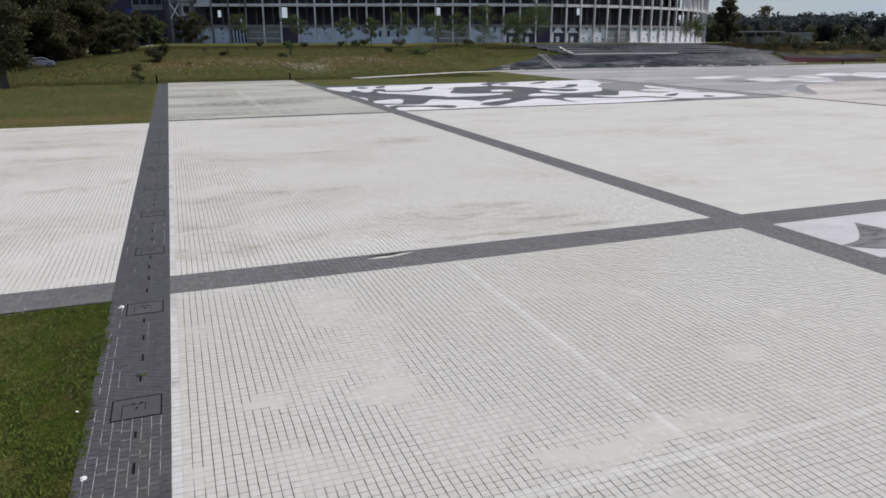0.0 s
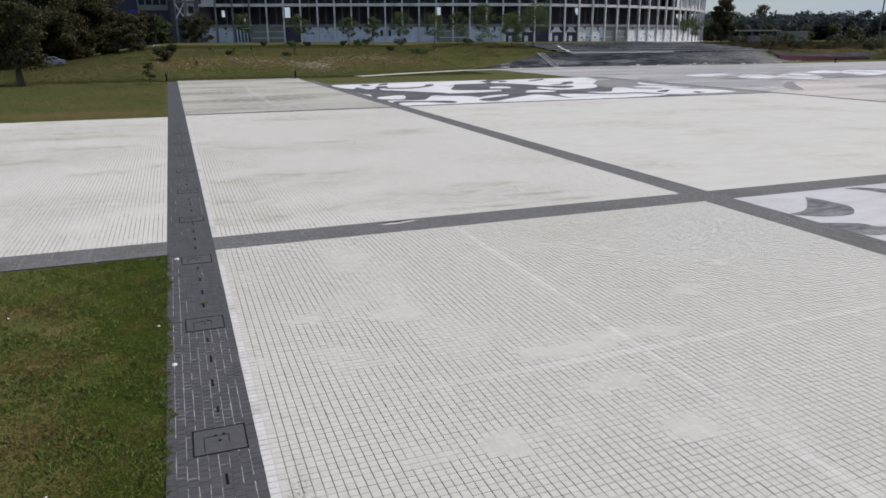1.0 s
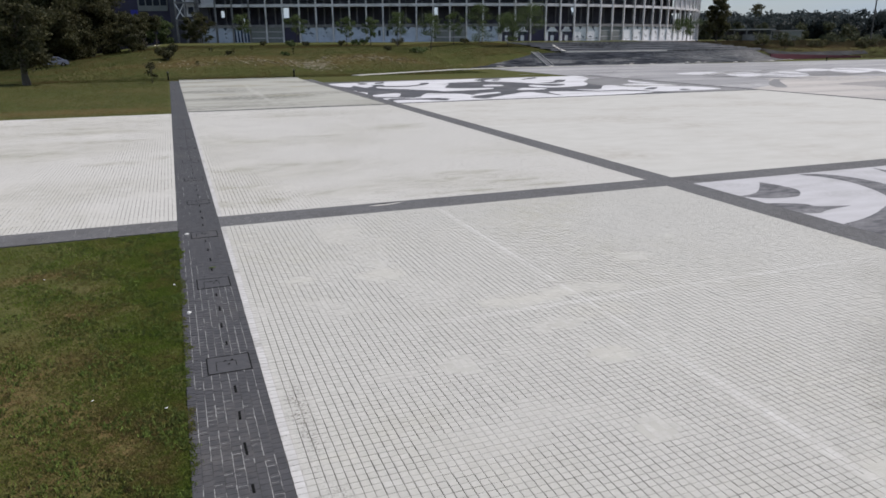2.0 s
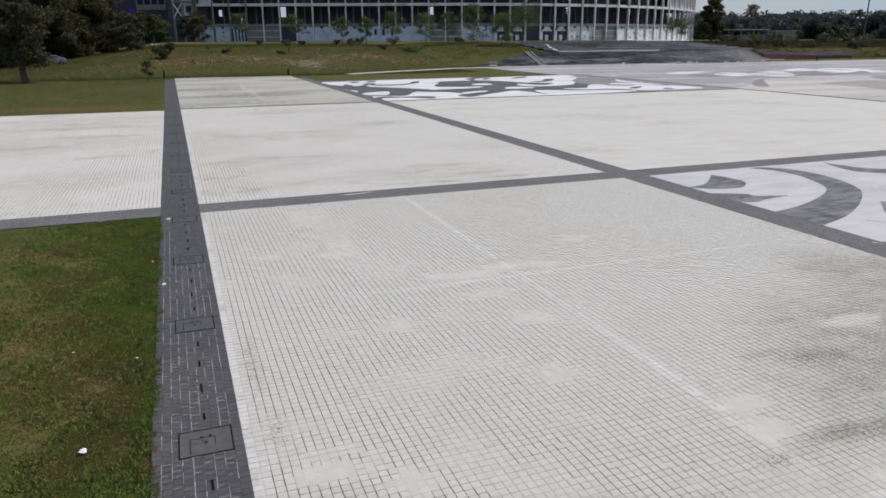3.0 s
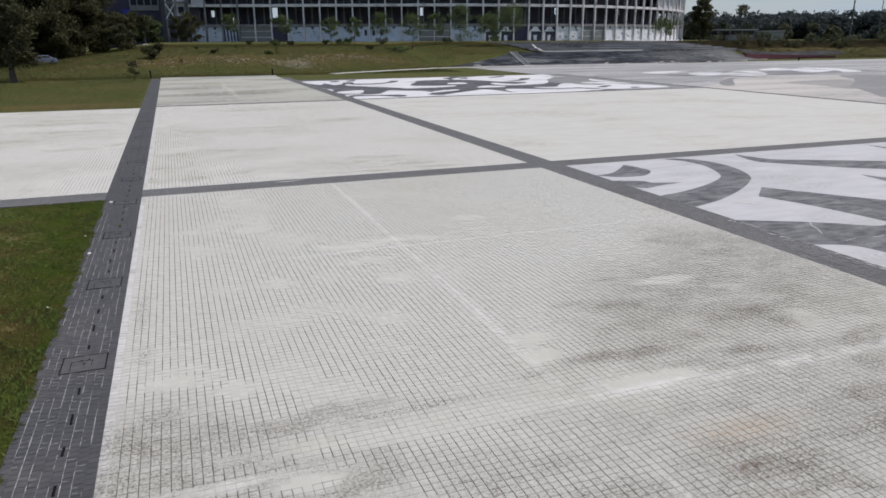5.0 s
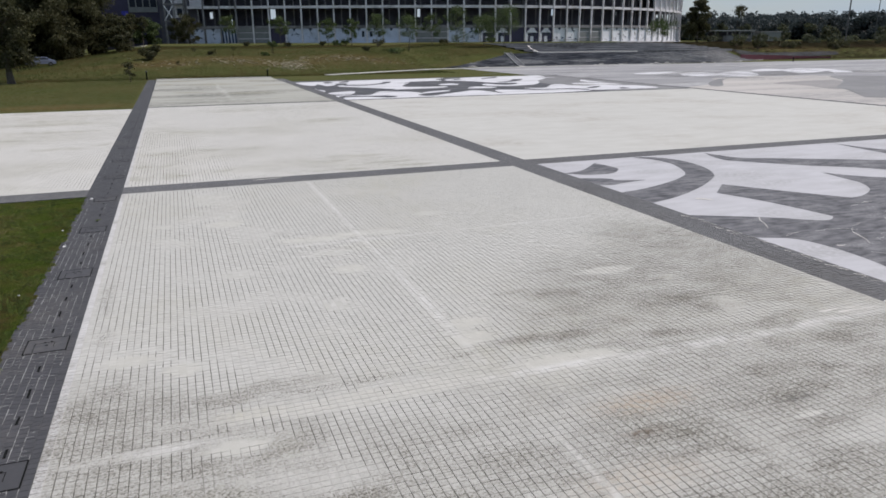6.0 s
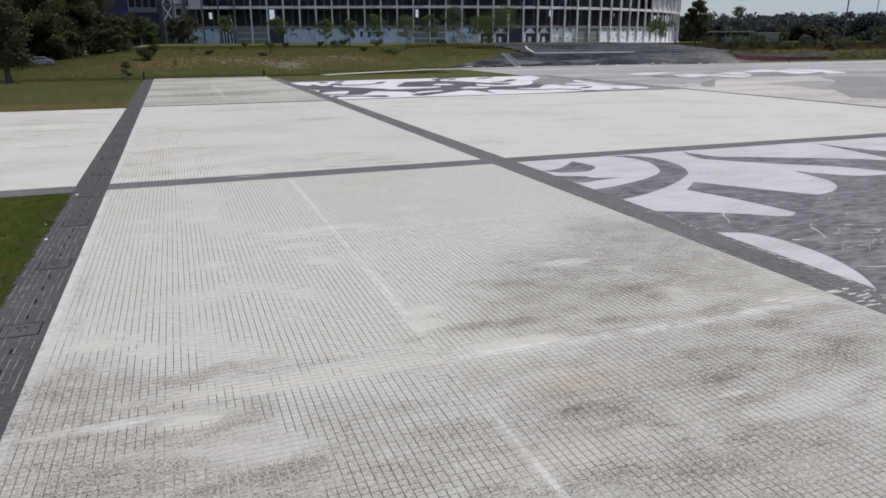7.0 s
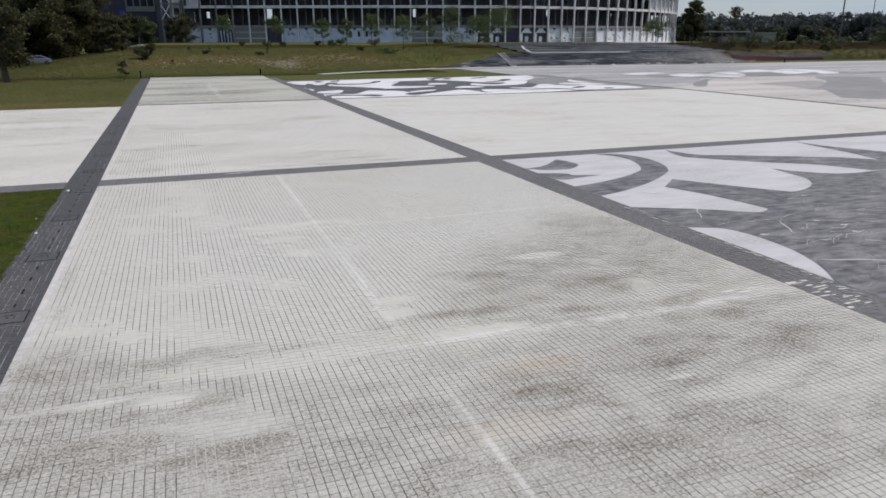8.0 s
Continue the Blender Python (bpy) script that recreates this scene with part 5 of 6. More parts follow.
rng = random.Random(5)
ROWS_FAR = [(70 + 2.6 * k + rng.uniform(-2, 2), 330 + rng.uniform(-25, 45), rng.uniform(8.5, 10.5) + 3.5 * min(1, max(0, (k - 20) / 40)), rng.uniform(4.5, 7.0)) for k in range(125)]
ROWS_FAR += [(70 + 3.1 * k, 392 + rng.uniform(-10, 20), rng.uniform(11, 15), rng.uniform(5.5, 8.0)) for k in range(125)]
ROWS_FAR += [(68 + 2.1 * k + rng.uniform(-1, 1), 352 + rng.uniform(-14, 14), rng.uniform(8.5, 10.5) + 2.5 * min(1, max(0, (k - 25) / 50)), rng.uniform(6.0, 8.5)) for k in range(165)]
far_wood("far_woodland", ROWS_FAR, M_LEAF_HAZE, "dark wooded ridge far behind the plaza", 270000, 0.75, 3)
ROWS_MID = [(92 + 9.0 * k + rng.uniform(-2, 2), 262 + rng.uniform(-18, 25), rng.uniform(4, 7.5), rng.uniform(2.2, 3.6)) for k in range(24)]
far_wood("scrub_woodland", ROWS_MID, M_SCRUB, "mixed green scrub below the wooded ridge", 12000, 0.6, 4)
ROWS_LOW = [(88 + 3.0 * k + rng.uniform(-2, 2), 212 + rng.uniform(-14, 20), rng.uniform(1.0, 2.6), rng.uniform(1.2, 2.6)) for k in range(52)]
far_wood("scrub_bushes", ROWS_LOW, M_SCRUB, "low scrub bushes along the far bank", 9000, 0.35, 6)
ROWS_W = [(-175 + 4.2 * k + rng.uniform(-3, 3), 172 + rng.uniform(-14, 30), rng.uniform(9, 19), rng.uniform(5, 7)) for k in range(22)]
far_wood("dark_woodland", ROWS_W, M_LEAF_DK, "dark wood behind the lawn", 40000, 0.6, 8)
p = at(88, 228)
tree("tall_tree", p.x, p.y, 13.0, 3.3, M_LEAF_DK, "tall dark tree beside the stadium", 31, n=6500, leaf=0.36, bole=0.10, trunk=0.22)
p = at(115.5, 265)
tree("tall_tree", p.x, p.y, 12.4, 2.4, M_LEAF_DK, "tall thin-crowned tree above the scrub", 32, n=420, leaf=0.36, bole=0.7, trunk=0.16)

shed = tagged(new("low_shed"), "low open shed with a faded sheet roof", "shed")
slab_part("back_wall", 95, 107, 238, 238.3, 3.2, 6.6, M_CONC_SHADE, shed)
slab_part("front_wall", 98, 107, 232.0, 232.3, 3.2, 5.6, M_LEDGE, shed)
slab_part("roof", 94, 108, 231.0, 239.0, 7.0, 7.3, M_ROOF, shed)
for la in (95, 99, 103, 107):
    slab_part("post", la - 0.15, la + 0.15, 231.4, 231.7, 3.2, 7.0, M_LEDGE, shed)
hut = tagged(new("small_block_hut"), "plain grey rendered block hut", "hut")
slab_part("wall", 109.5, 116, 230, 236, 3.2, 6.6, M_SHUT, hut)
slab_part("roof", 109.2, 116.3, 229.7, 236.3, 6.6, 6.85, M_ROOF, hut)
slab_part("doorway", 110.5, 111.8, 229.95, 230, 3.5, 5.8, M_SLOT, hut)
bm = bmesh.new()
prev = None
for k in range(15):
    f = k / 14
    row = []
    for e in (0, 1):
        x, y = 126.0 + 34 * f + 1.5 * e, 108.2 + 2.6 * f + e * (4.5 - 2.0 * f)
        row.append(bm.verts.new((x, y, hz(x, y) + 0.14 + 0.05 * noise.noise(Vector((x * 0.4, y * 0.4, 0))))))
    if prev:
        bm.faces.new((prev[0], row[0], row[1], prev[1]))
    prev = row
tagged(part("road_2", bm, M_TRACK), "dark gravel track above the maroon wall", "track", kind="structure")
bm = bmesh.new()
rows = []
for k in range(11):
    f = k / 10
    x, y = 122.5 + 30 * f, 104.0 + 3.2 * math.sin(f * 2.2)
    top = 1.35 - 0.9 * f
    rows.append([bm.verts.new(c) for c in ((x, y, -0.3), (x, y, top), (x + 0.1, y + 0.4, top), (x + 0.1, y + 0.4, -0.3))])
for a, b in zip(rows, rows[1:]):
    for k in range(3):
        bm.faces.new((a[k], b[k], b[k + 1], a[k + 1]))
bm.faces.new(rows[0])
bm.faces.new(rows[-1][::-1])
bmesh.ops.recalc_face_normals(bm, faces=bm.faces[:])
tagged(part("low_wall", bm, M_MAROON), "low maroon painted wall tapering along the plaza edge", "wall")
for k, (x, y, r, h) in enumerate(((138.4, 115.8, 1.5, 2.6), (150.0, 117.5, 2.2, 1.5), (163.4, 115.8, 1.6, 1.6), (139.5, 124.5, 1.8, 1.6), (155.0, 120.5, 1.8, 1.4), (170.0, 119.0, 2.0, 1.5), (146.0, 122.0, 1.2, 1.2))):
    bush("bush", x, y, r, h, M_LEAF_DK, "dark scrubby bush on the far bank", 150 + k, 520, 0.22)["group"] = "dark bushes on the far bank"


def mast(x, y, h, r):
    top = tagged(new("floodlight_mast"), "tall dark steel mast beyond the plaza", "mast", "masts")
    top.matrix_basis = Matrix.Translation((x, y, hz(x, y) - 0.05))
    bm = bmesh.new()
    tube(bm, (0, 0, 0), (0, 0, h), r, r * 0.7, 10)
    part("shaft", bm, M_METAL, top)
    bm = bmesh.new()
    tube(bm, (0, 0, 0), (0, 0, 0.25), r * 2, r * 2, 10)
    part("base_flange", bm, M_METAL, top)


mast(184.1, 130.5, 22, 0.22)
mast(222.0, 152.0, 24, 0.15)

# pale stones scattered on the bank
rng = np.random.default_rng(11)
spots = np.concatenate([rng.normal((20.7, 95.6), (1.9, 2.4), (300, 2)), rng.normal((12.3, 100.5), (2.6, 1.8), (90, 2)), rng.normal((31.0, 102.0), (5.0, 1.8), (150, 2)), rng.normal((3, 98), (4, 2), (50, 2)), np.stack([rng.uniform(-8, 48, 40), rng.uniform(92, 108, 40)], 1)])
bm = bmesh.new()
for x, y in spots:
    r = rng.uniform(0.03, 0.09)
    z = hz(x, y)
    q = Matrix.Translation((x, y, z + r * 0.2)) @ Euler((0.1, 0, 0.5 + rng.normal(0, 0.3))).to_matrix().to_4x4()
    box(bm, -r, r, -r * 4.5, r * 4.5, -r * 0.4, r * 0.4, q)
tagged(part("loose_stones", bm, M_PEBBLE), "pale loose stones strewn over the bank", "stones", kind="stuff")


# ---- grass ----
def grass(name, pts, h, w, mat, label, seed, per=3):
    rng = np.random.default_rng(seed)
    n = len(pts) * per
    base = np.repeat(pts, per, 0) + np.concatenate([rng.normal(0, w * 2.5, (n, 2)), np.zeros((n, 1))], 1)
    a = rng.uniform(0, 2 * np.pi, n)
    side = np.stack([np.cos(a), np.sin(a), 0 * a], 1) * (w * rng.uniform(0.6, 1.3, n))[:, None]
    tip = base + np.stack([rng.normal(0, 0.45, n), rng.normal(0, 0.45, n), np.ones(n)], 1) * (h * rng.uniform(0.5, 1.4, n))[:, None]
    me = quads_mesh(name, np.stack([base - side, base + side, tip], 1))
    me.materials.append(mat)
    return tagged(new(name, me), label, "grass", kind="stuff")


rng = np.random.default_rng(21)
n = 175000
d = rng.random(n)
gy = -0.02 - np.where(np.arange(n) % 3 == 0, 36, 15 + 9 * rng.random(n) ** 3) * rng.random(n)
creep = 0.035 * np.sin(gy * 2.1) + 0.03 * np.sin(gy * 5.3 + 1) + 0.03 * np.sin(gy * 13.7) + 0.025 * np.sin(gy * 31.3)
gx = BX0 + 0.03 + creep * np.exp(-d * 9) - (2.6 * d + 7.5 * d ** 5)
patchy = np.sin(gx * 3.1 + 1.7 * np.sin(gy * 1.3)) + np.sin(gy * 2.3 + 1.9 * np.sin(gx * 1.9 + 1)) + 0.8 * np.sin(gx * 7.7 + gy * 5.1) + 0.8 * np.sin(gx * 6.3 - gy * 8.2 + 2)
lush = np.clip(0.62 + 0.16 * patchy + 0.35 * np.exp((gx - BX0) * 1.6), 0.22, 1)
keep = rng.random(n) < lush
gx, gy = gx[keep], gy[keep]
grass("lawn_grass", np.stack([gx, gy, np.where(gx > BX0, -0.004, -0.036)], 1), 0.026, 0.009, M_BLADE, "short uneven green grass beside the drain band", 22)
# coarse tufts and weeds, thickest beside the band
n = 9000
gx, gy = BX0 - 0.02 - 3.2 * rng.random(n) ** 2.2, -0.03 - (15 + 9 * rng.random(n) ** 3) * rng.random(n)
tuft = np.sin(gx * 4.3 + 2.1 * np.sin(gy * 1.7)) + np.sin(gy * 3.7 + gx * 2.0) > -0.1
gx, gy = gx[tuft], gy[tuft]
grass("lawn_weeds", np.stack([gx, gy, np.full(len(gx), -0.034)], 1), 0.042, 0.011, M_WEED, "fresh green tufts in the short lawn", 26, 7)
gx, gy = rng.uniform(-40, 74, 140000), rng.uniform(78.2, 134, 140000)
clear = ~(((gx > 46 + 1.2 * np.sin(gy * 3.1) + 17 * (np.clip(gy - 95.7, 0, 6.4) / 6.4) ** 0.8) & (gy < 102.5) & (gy > 93)) | ((gx > 69) & (gy > 100)) | ((gx > 15.5) & (gy < 79)) | ((gx > 44) & (gy < 95)))
gx, gy = gx[clear], gy[clear]
grass("bank_grass", np.stack([gx, gy, height(gx, gy) - 0.02], 1), 0.11, 0.045, M_BANK, "rough green and brown grass on the bank", 23, 2)
gx, gy = rng.uniform(124, 240, 36000), rng.uniform(106, 150, 36000)
grass("berm_grass", np.stack([gx, gy, height(gx, gy) - 0.02], 1), 0.28, 0.08, M_BERM, "rough dry grass on the far bank", 24, 2)
gx, gy = rng.uniform(-30, -1.3, 26000), rng.uniform(34.6, 80, 26000)
grass("far_lawn_grass", np.stack([gx, gy, np.full(26000, -0.035)], 1), 0.05, 0.022, M_LAWN_FAR, "short lawn between paving and bank", 25, 2)

# a weed rooted in the drain band
me = quads_mesh("drain_weed", leaves(np.array(((0.0, 0.0, 0.02), (0.05, 0.04, 0.015), (-0.05, 0.02, 0.015))), np.array((0.05, 0.03, 0.035)), 130, 0.012, 77, 0.25))
me.materials.append(M_WEED)
ob = tagged(new("drain_weed", me), "small green weed growing in the dark pavers", "weed")
ob.matrix_basis = Matrix.Translation((-0.42, -3.81, 0.004))

# litter on the lawn
for k, (x, y, r) in enumerate(((-1.93, -12.92, 0.045), (-1.0, -6.5, 0.04), (-0.9, -0.5, 0.05), (-1.25, -4.7, 0.022), (-2.4, -9.6, 0.014), (-1.4, -10.2, 0.016), (-3.9, -3.3, 0.016))):
    bm = bmesh.new()
    bmesh.ops.create_icosphere(bm, subdivisions=2, radius=r)
    for v in bm.verts:
        v.co *= 1 + 0.9 * noise.noise(v.co * 1.3 / r + Vector((k, 0, 0)))
        v.co.z *= 0.4
    ob = tagged(part("litter", bm, M_CLOTH), "crumpled white scrap lying by the drain band", "litter", "scraps of litter")
    ob.matrix_basis = Matrix.Translation((x, y, r * 0.3 + (0.0 if x > BX0 else 0.005)))


# ---- drain band fittings ----
def cover(y):
    top = tagged(new("drain_cover"), "recessed drain cover framed in black iron", "cover", "drain covers")
    top.matrix_basis = Matrix.Translation((-0.46, y, 0.0))
    bm = bmesh.new()
    w, h, t = 0.34, 0.32, 0.02
    for x0, x1, y0, y1 in ((-w, w, h - t, h), (-w, w, -h, -h + t), (-w, -w + t, -h + t, h - t), (w - t, w, -h + t, h - t)):
        box(bm, x0, x1, y0, y1, -0.02, 0.007)
    part("frame", bm, M_SLOT, top, "black iron frame")
    bm = bmesh.new()
    box(bm, -w + t, w - t, -h + t, h - t, -0.02, 0.005)
    lid = part("lid", bm, M_DARK_PART, top)
    bm = bmesh.new()
    for x0, x1, y0, y1 in ((-0.2, 0.12, 0.1, 0.112), (-0.2, -0.19, -0.25, 0.1), (0.11, 0.12, -0.1, 0.1)):
        box(bm, x0, x1, y0, y1, 0.0, 0.0065)
    part("inner_seam", bm, M_SLOT, lid)
    bm = bmesh.new()
    for x0, y0 in ((-0.05, 0.12), (0.06, 0.13), (0.0, -0.02)):
        tube(bm, (x0, y0, 0.0), (x0, y0, 0.009), 0.022, 0.022, 8)
    part("lifting_hole", bm, M_SLOT, lid)
    return top


for k in range(11):
    cover(-17.4 + 4.18 * k)
for k in range(60):
    y = -19.4 + 0.86 * k
    if min(abs(y - (-17.4 + 4.18 * q)) for q in range(11)) < 0.5:
        continue
    bm = bmesh.new()
    box(bm, -0.017, 0.017, -0.07 - 0.09 * random.random(), 0.05 + 0.1 * random.random(), -0.02, 0.006)
    ob = tagged(part("drain_slot", bm, M_SLOT), "narrow black drain slot in dark pavers", "drain slot", "drain slots")
    ob.matrix_basis = pose(-0.45 + random.uniform(-0.02, 0.02), y, 0, 0, 0, random.uniform(-2, 2))

# cement wiped over whole groups of setts
def wiped(x, y, rx, ry, seed):
    q = random.Random(seed)
    z = -0.0005 + 0.00002 * (seed % 50)
    verts, faces = [], []
    x, y = 0.13 + 0.12 * round((x - 0.13) / 0.12 - 0.5) + 0.06, 0.12 * round(y / 0.12 - 0.5) + 0.06
    nx, ny = int(rx / 0.12) + 2, int(ry / 0.12) + 2
    for i in range(-nx, nx + 1):
        for j in range(-ny, ny + 1):
            u, v = i * 0.12 / rx, j * 0.12 / ry
            edge = 1.0 + 0.6 * noise.noise(Vector((i * 0.35, j * 0.35, seed * 3.1))) + q.uniform(-0.3, 0.15)
            if (abs(u) ** 2.6 + abs(v) ** 2.6) ** (1 / 2.6) > edge:
                continue
            cx, cy, b = x + i * 0.12, y + j * 0.12, len(verts)
            verts += [(cx - 0.06, cy - 0.06, z), (cx + 0.06, cy - 0.06, z), (cx + 0.06, cy + 0.06, z), (cx - 0.06, cy + 0.06, z)]
            faces.append((b, b + 1, b + 2, b + 3))
    if faces:
        mesh_ob("cement_patch", verts, faces, M_PATCH, near)


for k, (x, y, rx, ry) in enumerate(PATCHES):
    wiped(x, y, rx, ry, k)
for k in range(7):
    q = random.Random(700 + k)
    wiped(q.uniform(0.8, 14.0), q.uniform(-22, -0.8), q.uniform(0.10, 0.34), q.uniform(0.10, 0.26), 40 + k)
# lime worked up out of the joints
def lime(parent, x0, x1, y0, y1, px, py, dens, seed, off=0.5):
    """Short pale lines along the joints; dens(x, y, across) is the share of joints that show it."""
    q = random.Random(seed)
    verts, faces = [], []

    def bar(ax, bx, ay, by):
        b = len(verts)
        z = 0.0031 if bx - ax > by - ay else 0.0034
        verts.extend(((ax, ay, z), (bx, ay, z), (bx, by, z), (ax, by, z)))
        faces.append((b, b + 1, b + 2, b + 3))

    nx, ny = round((x1 - x0) / px), round((y1 - y0) / py)
    for i in range(nx + 1):
        run = 0
        for j in range(ny):
            x, y = x0 + i * px, y0 + j * py
            if run <= 0 and q.random() < dens(x, y, False) * 0.35:
                run = q.choice((1, 2, 3, 3, 5, 8))
            if run > 0:
                run -= 1
                w = q.uniform(0.002, 0.005)
                bar(x - w + q.uniform(-0.003, 0.003), x + w, y + q.uniform(-0.005, 0.02), y + py)
            if i < nx and q.random() < dens(x, y, True) * 0.6:
                w = q.uniform(0.002, 0.0045)
                yy = y + (i % 2) * py * off
                bar(x, x + px * q.uniform(0.5, 1.0), yy - w, yy + w)
    if faces:
        mesh_ob("lime_lines", verts, faces, M_LIME, parent)


def drain_lime(x, y, across):
    if y > -0.6:
        return (0.05 if across else 0.10) * (1 if y < 12 else 0.4)
    if y > -5.2:
        return (0.10 if across else 1.5) if x < -0.85 else 0.03
    if y > -8.6:
        return 0.5 if across else 0.9
    if y > -13.4:
        return 0.26 if across else 0.75
    return 0.5 if across else 1.4


lime(drain, BX0 + 0.12, BX1 - 0.12, -22, 24, 0.1244, 0.12, drain_lime, 71)
lime(cross_w, -9, BX0, R0 + 0.12, R1, 0.12, 0.123, lambda x, y, across: 0.14 if y < 0.6 else 0.05, 72, off=0)
lime(cross_m, BX1, CX0, R0 + 0.12, R1, 0.12, 0.123, lambda x, y, across: (0.15 if across else 0.03) * (1.6 if y < 0.4 else 0.3), 73, off=0)
lime(band_c, CX0 + 0.12, CX1, -22, 2, 0.12, 0.12, lambda x, y, across: 0.5 if -19 < y < -16.6 else 0.05, 74, off=0)
# broken repair on the cross band
paint("lime_crack", ((4.45, 0.86, 1), (4.8, 0.94), (5.1, 0.93), (5.4, 1.02), (5.7, 1.06, 1), (5.45, 0.94), (5.1, 0.84), (4.75, 0.82)), M_KERB, cross_m, 0.006)
paint("open_crack", ((4.4, 1.0, 1), (4.8, 1.02), (5.05, 1.0), (5.3, 1.1), (5.75, 1.13, 1), (5.3, 1.15), (5.0, 1.07), (4.75, 1.08)), M_SLOT, cross_m, 0.0055)
paint("open_crack", ((5.75, 4.70, 1), (6.1, 4.60), (6.55, 4.47, 1), (6.12, 4.565)), M_SLOT, mid, 0.003)
# lime bloom on the band beside the scrollwork
for k in range(26):
    q = random.Random(300 + k)
    x, y = 15.05 + q.random() * 0.85, -18.5 + q.random() * 1.6
    rx, ry = q.uniform(0.06, 0.22), q.uniform(0.012, 0.045)
    paint("lime_bloom", [(x + rx * math.cos(a) * q.uniform(0.6, 1.2), y + ry * math.sin(a) * q.uniform(0.6, 1.3)) for a in (0, 0.8, 1.6, 2.4, 3.2, 4.0, 4.8, 5.6)], M_KERB, band_c, 0.0045 + 0.00003 * k)
for k in range(7):
    q = random.Random(340 + k)
    x, y = 13.3 + q.random() * 1.4, -16.95 + q.uniform(-0.12, 0.12)
    rx, ry = q.uniform(0.12, 0.34), q.uniform(0.015, 0.035)
    paint("lime_bloom", [(x + rx * math.cos(a) * q.uniform(0.6, 1.2), y + ry * math.sin(a) * q.uniform(0.6, 1.3)) for a in (0, 0.8, 1.6, 2.4, 3.2, 4.0, 4.8, 5.6)], M_KERB, near, 0.0045 + 0.00003 * k)
paint("hairline_crack", ((17.0, -15.85, 1), (17.5, -16.05), (18.0, -16.2), (18.6, -16.5), (19.6, -17.0, 1), (18.6, -16.56), (18.0, -16.27), (17.5, -16.12)), M_CRACK, orn_near, 0.0062)
# wider white cracks in the charcoal and flaked paint at its edges
def crack(points, w, parent):
    fat = [w * (0.5 + random.random()) for _ in points]
    up = [(x + f, y + f * 0.6) for (x, y), f in zip(points, fat)]
    dn = [(x - f, y - f * 0.6) for (x, y), f in zip(points, fat)]
    paint("hairline_crack", up + dn[::-1], M_KERB, parent, 0.0072)


crack(((17.89, -10.6), (17.6, -10.95), (17.5, -11.2), (17.23, -11.6)), 0.022, orn_near)
crack(((19.97, -12.21), (19.55, -12.38), (19.31, -12.54), (19.02, -12.8), (18.93, -12.96), (18.7, -13.45), (18.46, -13.78)), 0.03, orn_near)
crack(((16.84, -12.57), (17.2, -12.4), (17.64, -12.3)), 0.016, orn_near)
crack(((17.83, -7.91), (18.0, -8.02), (18.18, -8.23)), 0.05, orn_near)
for x, y in ((20.21, -13.03), (20.54, -13.69), (20.23, -14.32), (17.63, -13.68), (22.61, -10.33), (18.77, -14.68), (21.3, -12.1), (23.2, -13.0)):
    crack(((x - 0.12, y + 0.05), (x, y - 0.02), (x + 0.14, y + 0.02)), 0.028, orn_near)
for k in range(34):
    q = random.Random(840 + k)
    x, y = 16.05 + q.uniform(-0.14, 0.05), -9.6 - 8.5 * (k + q.random()) / 34
    crack(((x - q.uniform(0.02, 0.12), y + q.uniform(0.02, 0.12)), (x, y), (x + q.uniform(0.0, 0.06), y - q.uniform(0.02, 0.12))), q.uniform(0.008, 0.02), band_c)
for k in range(80):
    q = random.Random(500 + k)
    x, y = q.uniform(17.6, 30), q.uniform(-18, -10)
    a = q.uniform(-0.6, 0.6)
    if y > -11.8 and x < 20.6:
        continue
    pts = []
    for j in range(6):
        pts.append((x + math.cos(a) * 0.22 * j + q.uniform(-0.12, 0.12), y + math.sin(a) * 0.22 * j + q.uniform(-0.14, 0.14)))
    w = q.uniform(0.012, 0.04)
    paint("hairline_crack", pts + [(px + w * 0.4, py + w) for px, py in pts[::-1]], M_CRACK, orn_near, 0.0065 + 0.00004 * k)


# ---- setts and pavers, piece by piece ----
PITCH = 0.12


def grid(x0, x1, y0, y1, stagger=0.0):
    nx, ny = int((x1 - x0) / PITCH + 0.5), int((y1 - y0) / PITCH + 0.5)
    px, py = (x1 - x0) / nx, (y1 - y0) / ny
    ix, iy = np.meshgrid(np.arange(nx), np.arange(ny))
    cx, cy = x0 + (ix + 0.5) * px, y0 + (iy + 0.5) * py
    if stagger:
        cy = cy + (ix % 2) * py * stagger
    return cx.ravel(), cy.ravel(), px, py


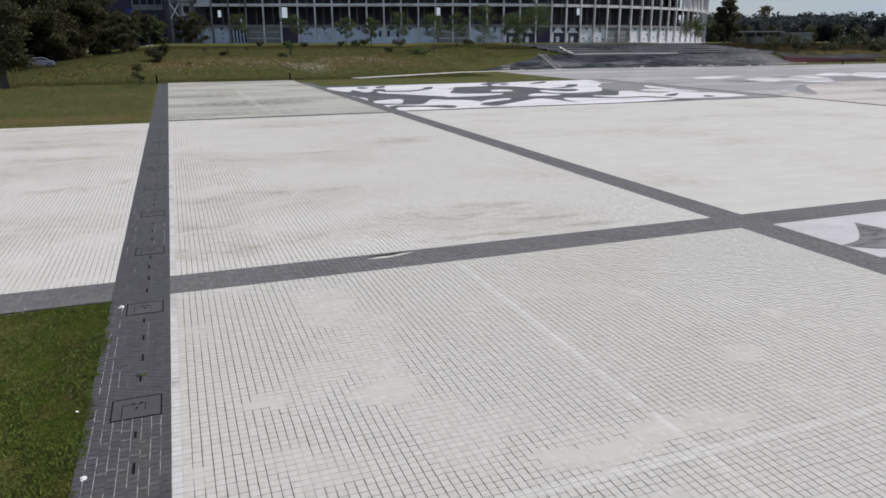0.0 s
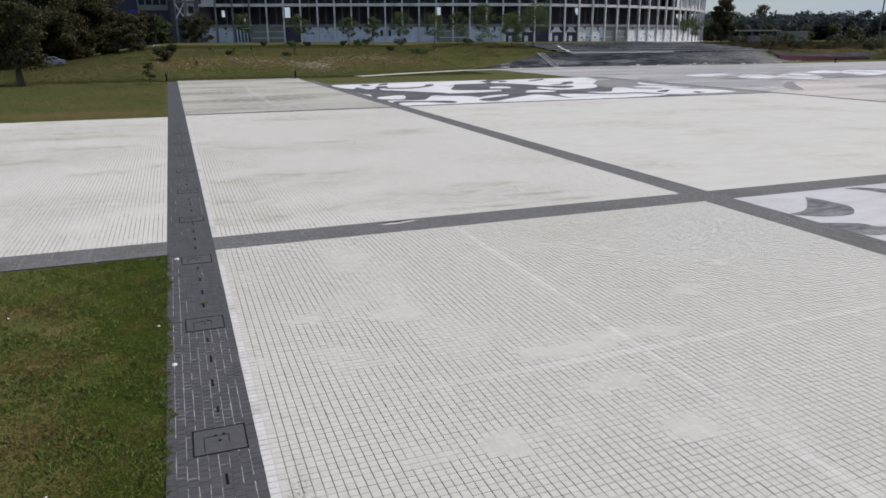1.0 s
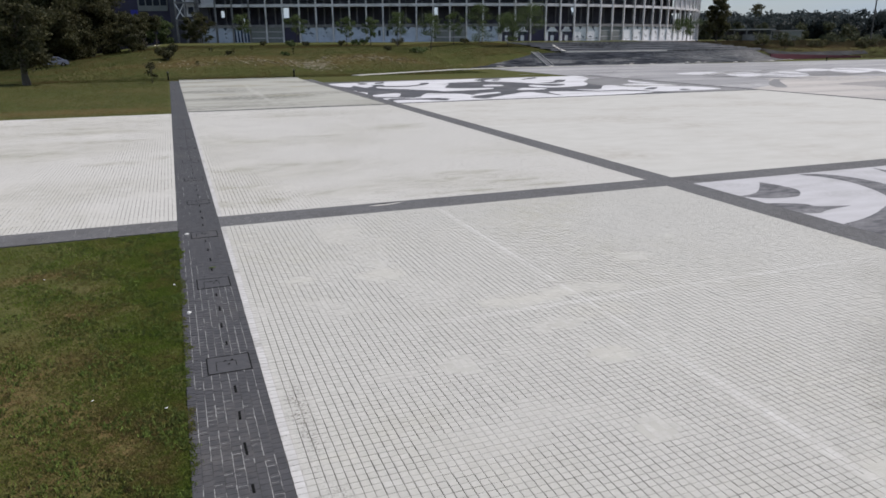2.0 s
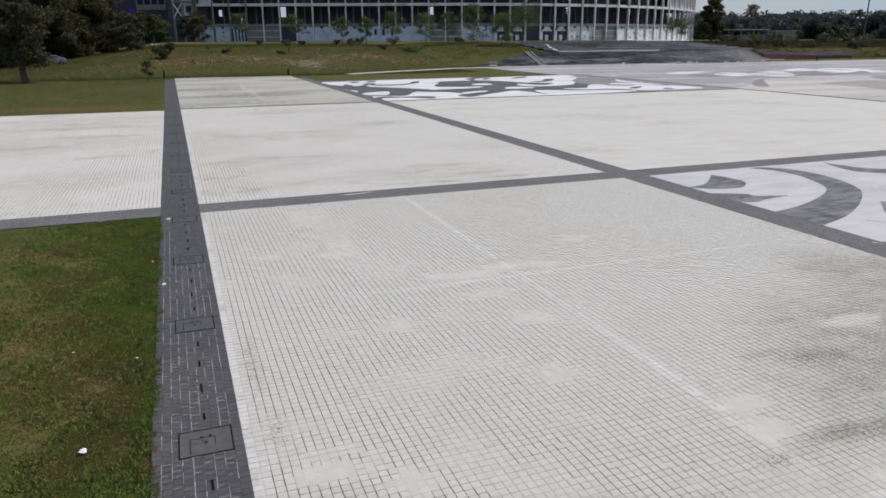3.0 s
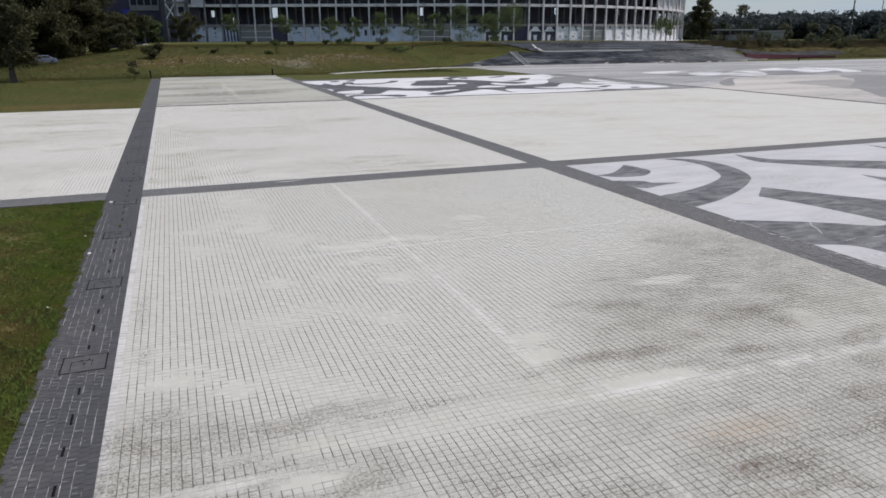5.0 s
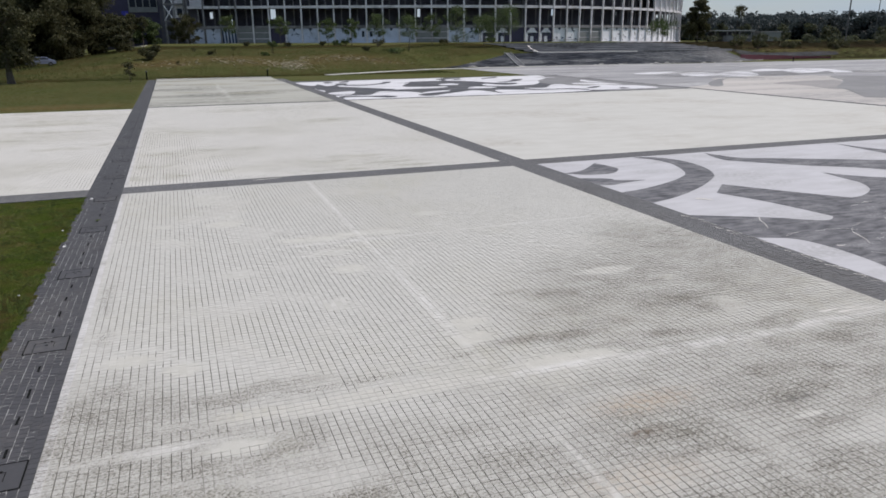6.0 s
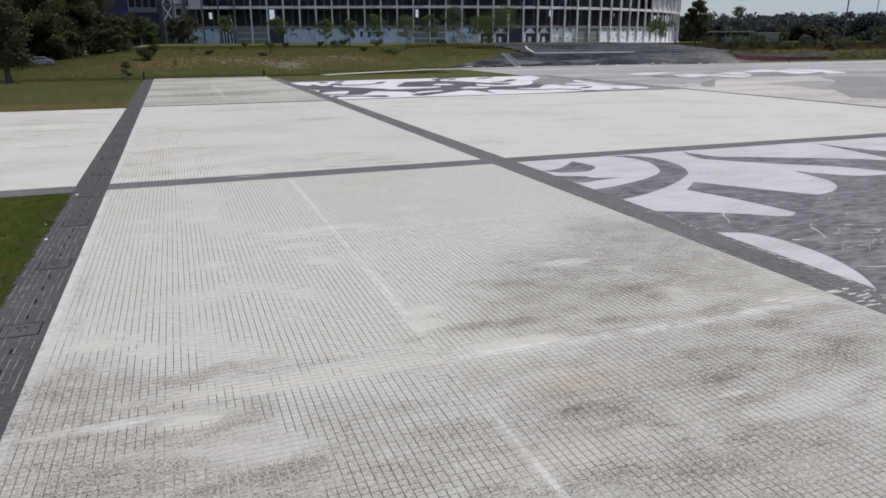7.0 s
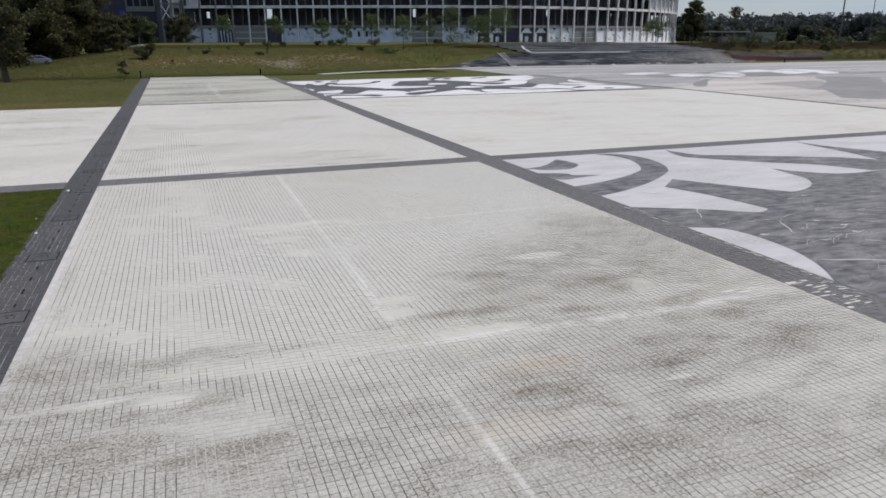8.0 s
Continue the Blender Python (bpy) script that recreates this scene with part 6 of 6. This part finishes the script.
def lay(name, parent, x0, x1, y0, y1, gx, gy, mat, single=None, mat_single=None, seed=1, stagger=0.0):
    """Fill a rectangle with blocks; those inside `single` become objects of their own."""
    cx, cy, px, py = grid(x0, x1, y0, y1, stagger)
    inside = np.zeros(len(cx), bool)
    if single:
        inside = (cx > single[0]) & (cx < single[1]) & (cy > single[2]) & (cy < single[3])
        shapes = [field_mesh(name, np.zeros(1), np.zeros(1), px - gx, py - gy, 0.0, -0.05, 0.0018, 0.0008, seed + k) for k in range(4)]
        for me in shapes:
            me.materials.append(mat_single)
        for k, (x, y) in enumerate(zip(cx[inside], cy[inside])):
            ob = new(name, shapes[k % 4])
            ob.parent = parent
            ob.location = (x, y, 0)
    rng = np.random.default_rng(seed)
    keep = ~inside
    m = keep.sum()
    me = field_mesh(name + "s", cx[keep] + rng.normal(0, 0.001, m), cy[keep] + rng.normal(0, 0.001, m), px - gx, py - gy, 0.0, -0.05, 0.0018, 0.0008, seed)
    me.materials.append(mat)
    ob = new(name + "s", me)
    ob.parent = parent
    return tagged(ob, kind="stuff")


lay("edging_sett", near, BX1, 0.13, -40, R0, 0.006, 0.006, M_EDGE, seed=2)
lay("edging_sett", mid, BX1, 0.13, R1, F0, 0.006, 0.006, M_EDGE, seed=3)
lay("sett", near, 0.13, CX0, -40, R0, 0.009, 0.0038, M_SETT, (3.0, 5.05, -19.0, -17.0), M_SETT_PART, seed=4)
lay("sett", mid, 0.13, CX0, R1, F0, 0.010, 0.0035, M_SETT_MID, seed=5)
lay("sett", side, -16, BX0, R1, F0 - 0.6, 0.010, 0.005, M_SETT_MID, seed=6)
lay("paver", drain, BX0, BX1, -40, END, 0.006, 0.005, M_DARK, (BX0, BX1, -13.0, -9.1), M_DARK_PART, seed=7, stagger=0.5)
lay("paver", band_c, CX0, CX1, -40, END - 4, 0.006, 0.005, M_BAND, seed=8)
lay("paver", cross_m, BX1, CX0, R0, R1, 0.005, 0.004, M_BAND, seed=9)
lay("paver", cross_w, -16, BX0, R0, R1, 0.006, 0.005, M_BAND, seed=10)
lay("paver", cross_e, CX1, DX0, R0, R1, 0.005, 0.004, M_BAND, seed=11)
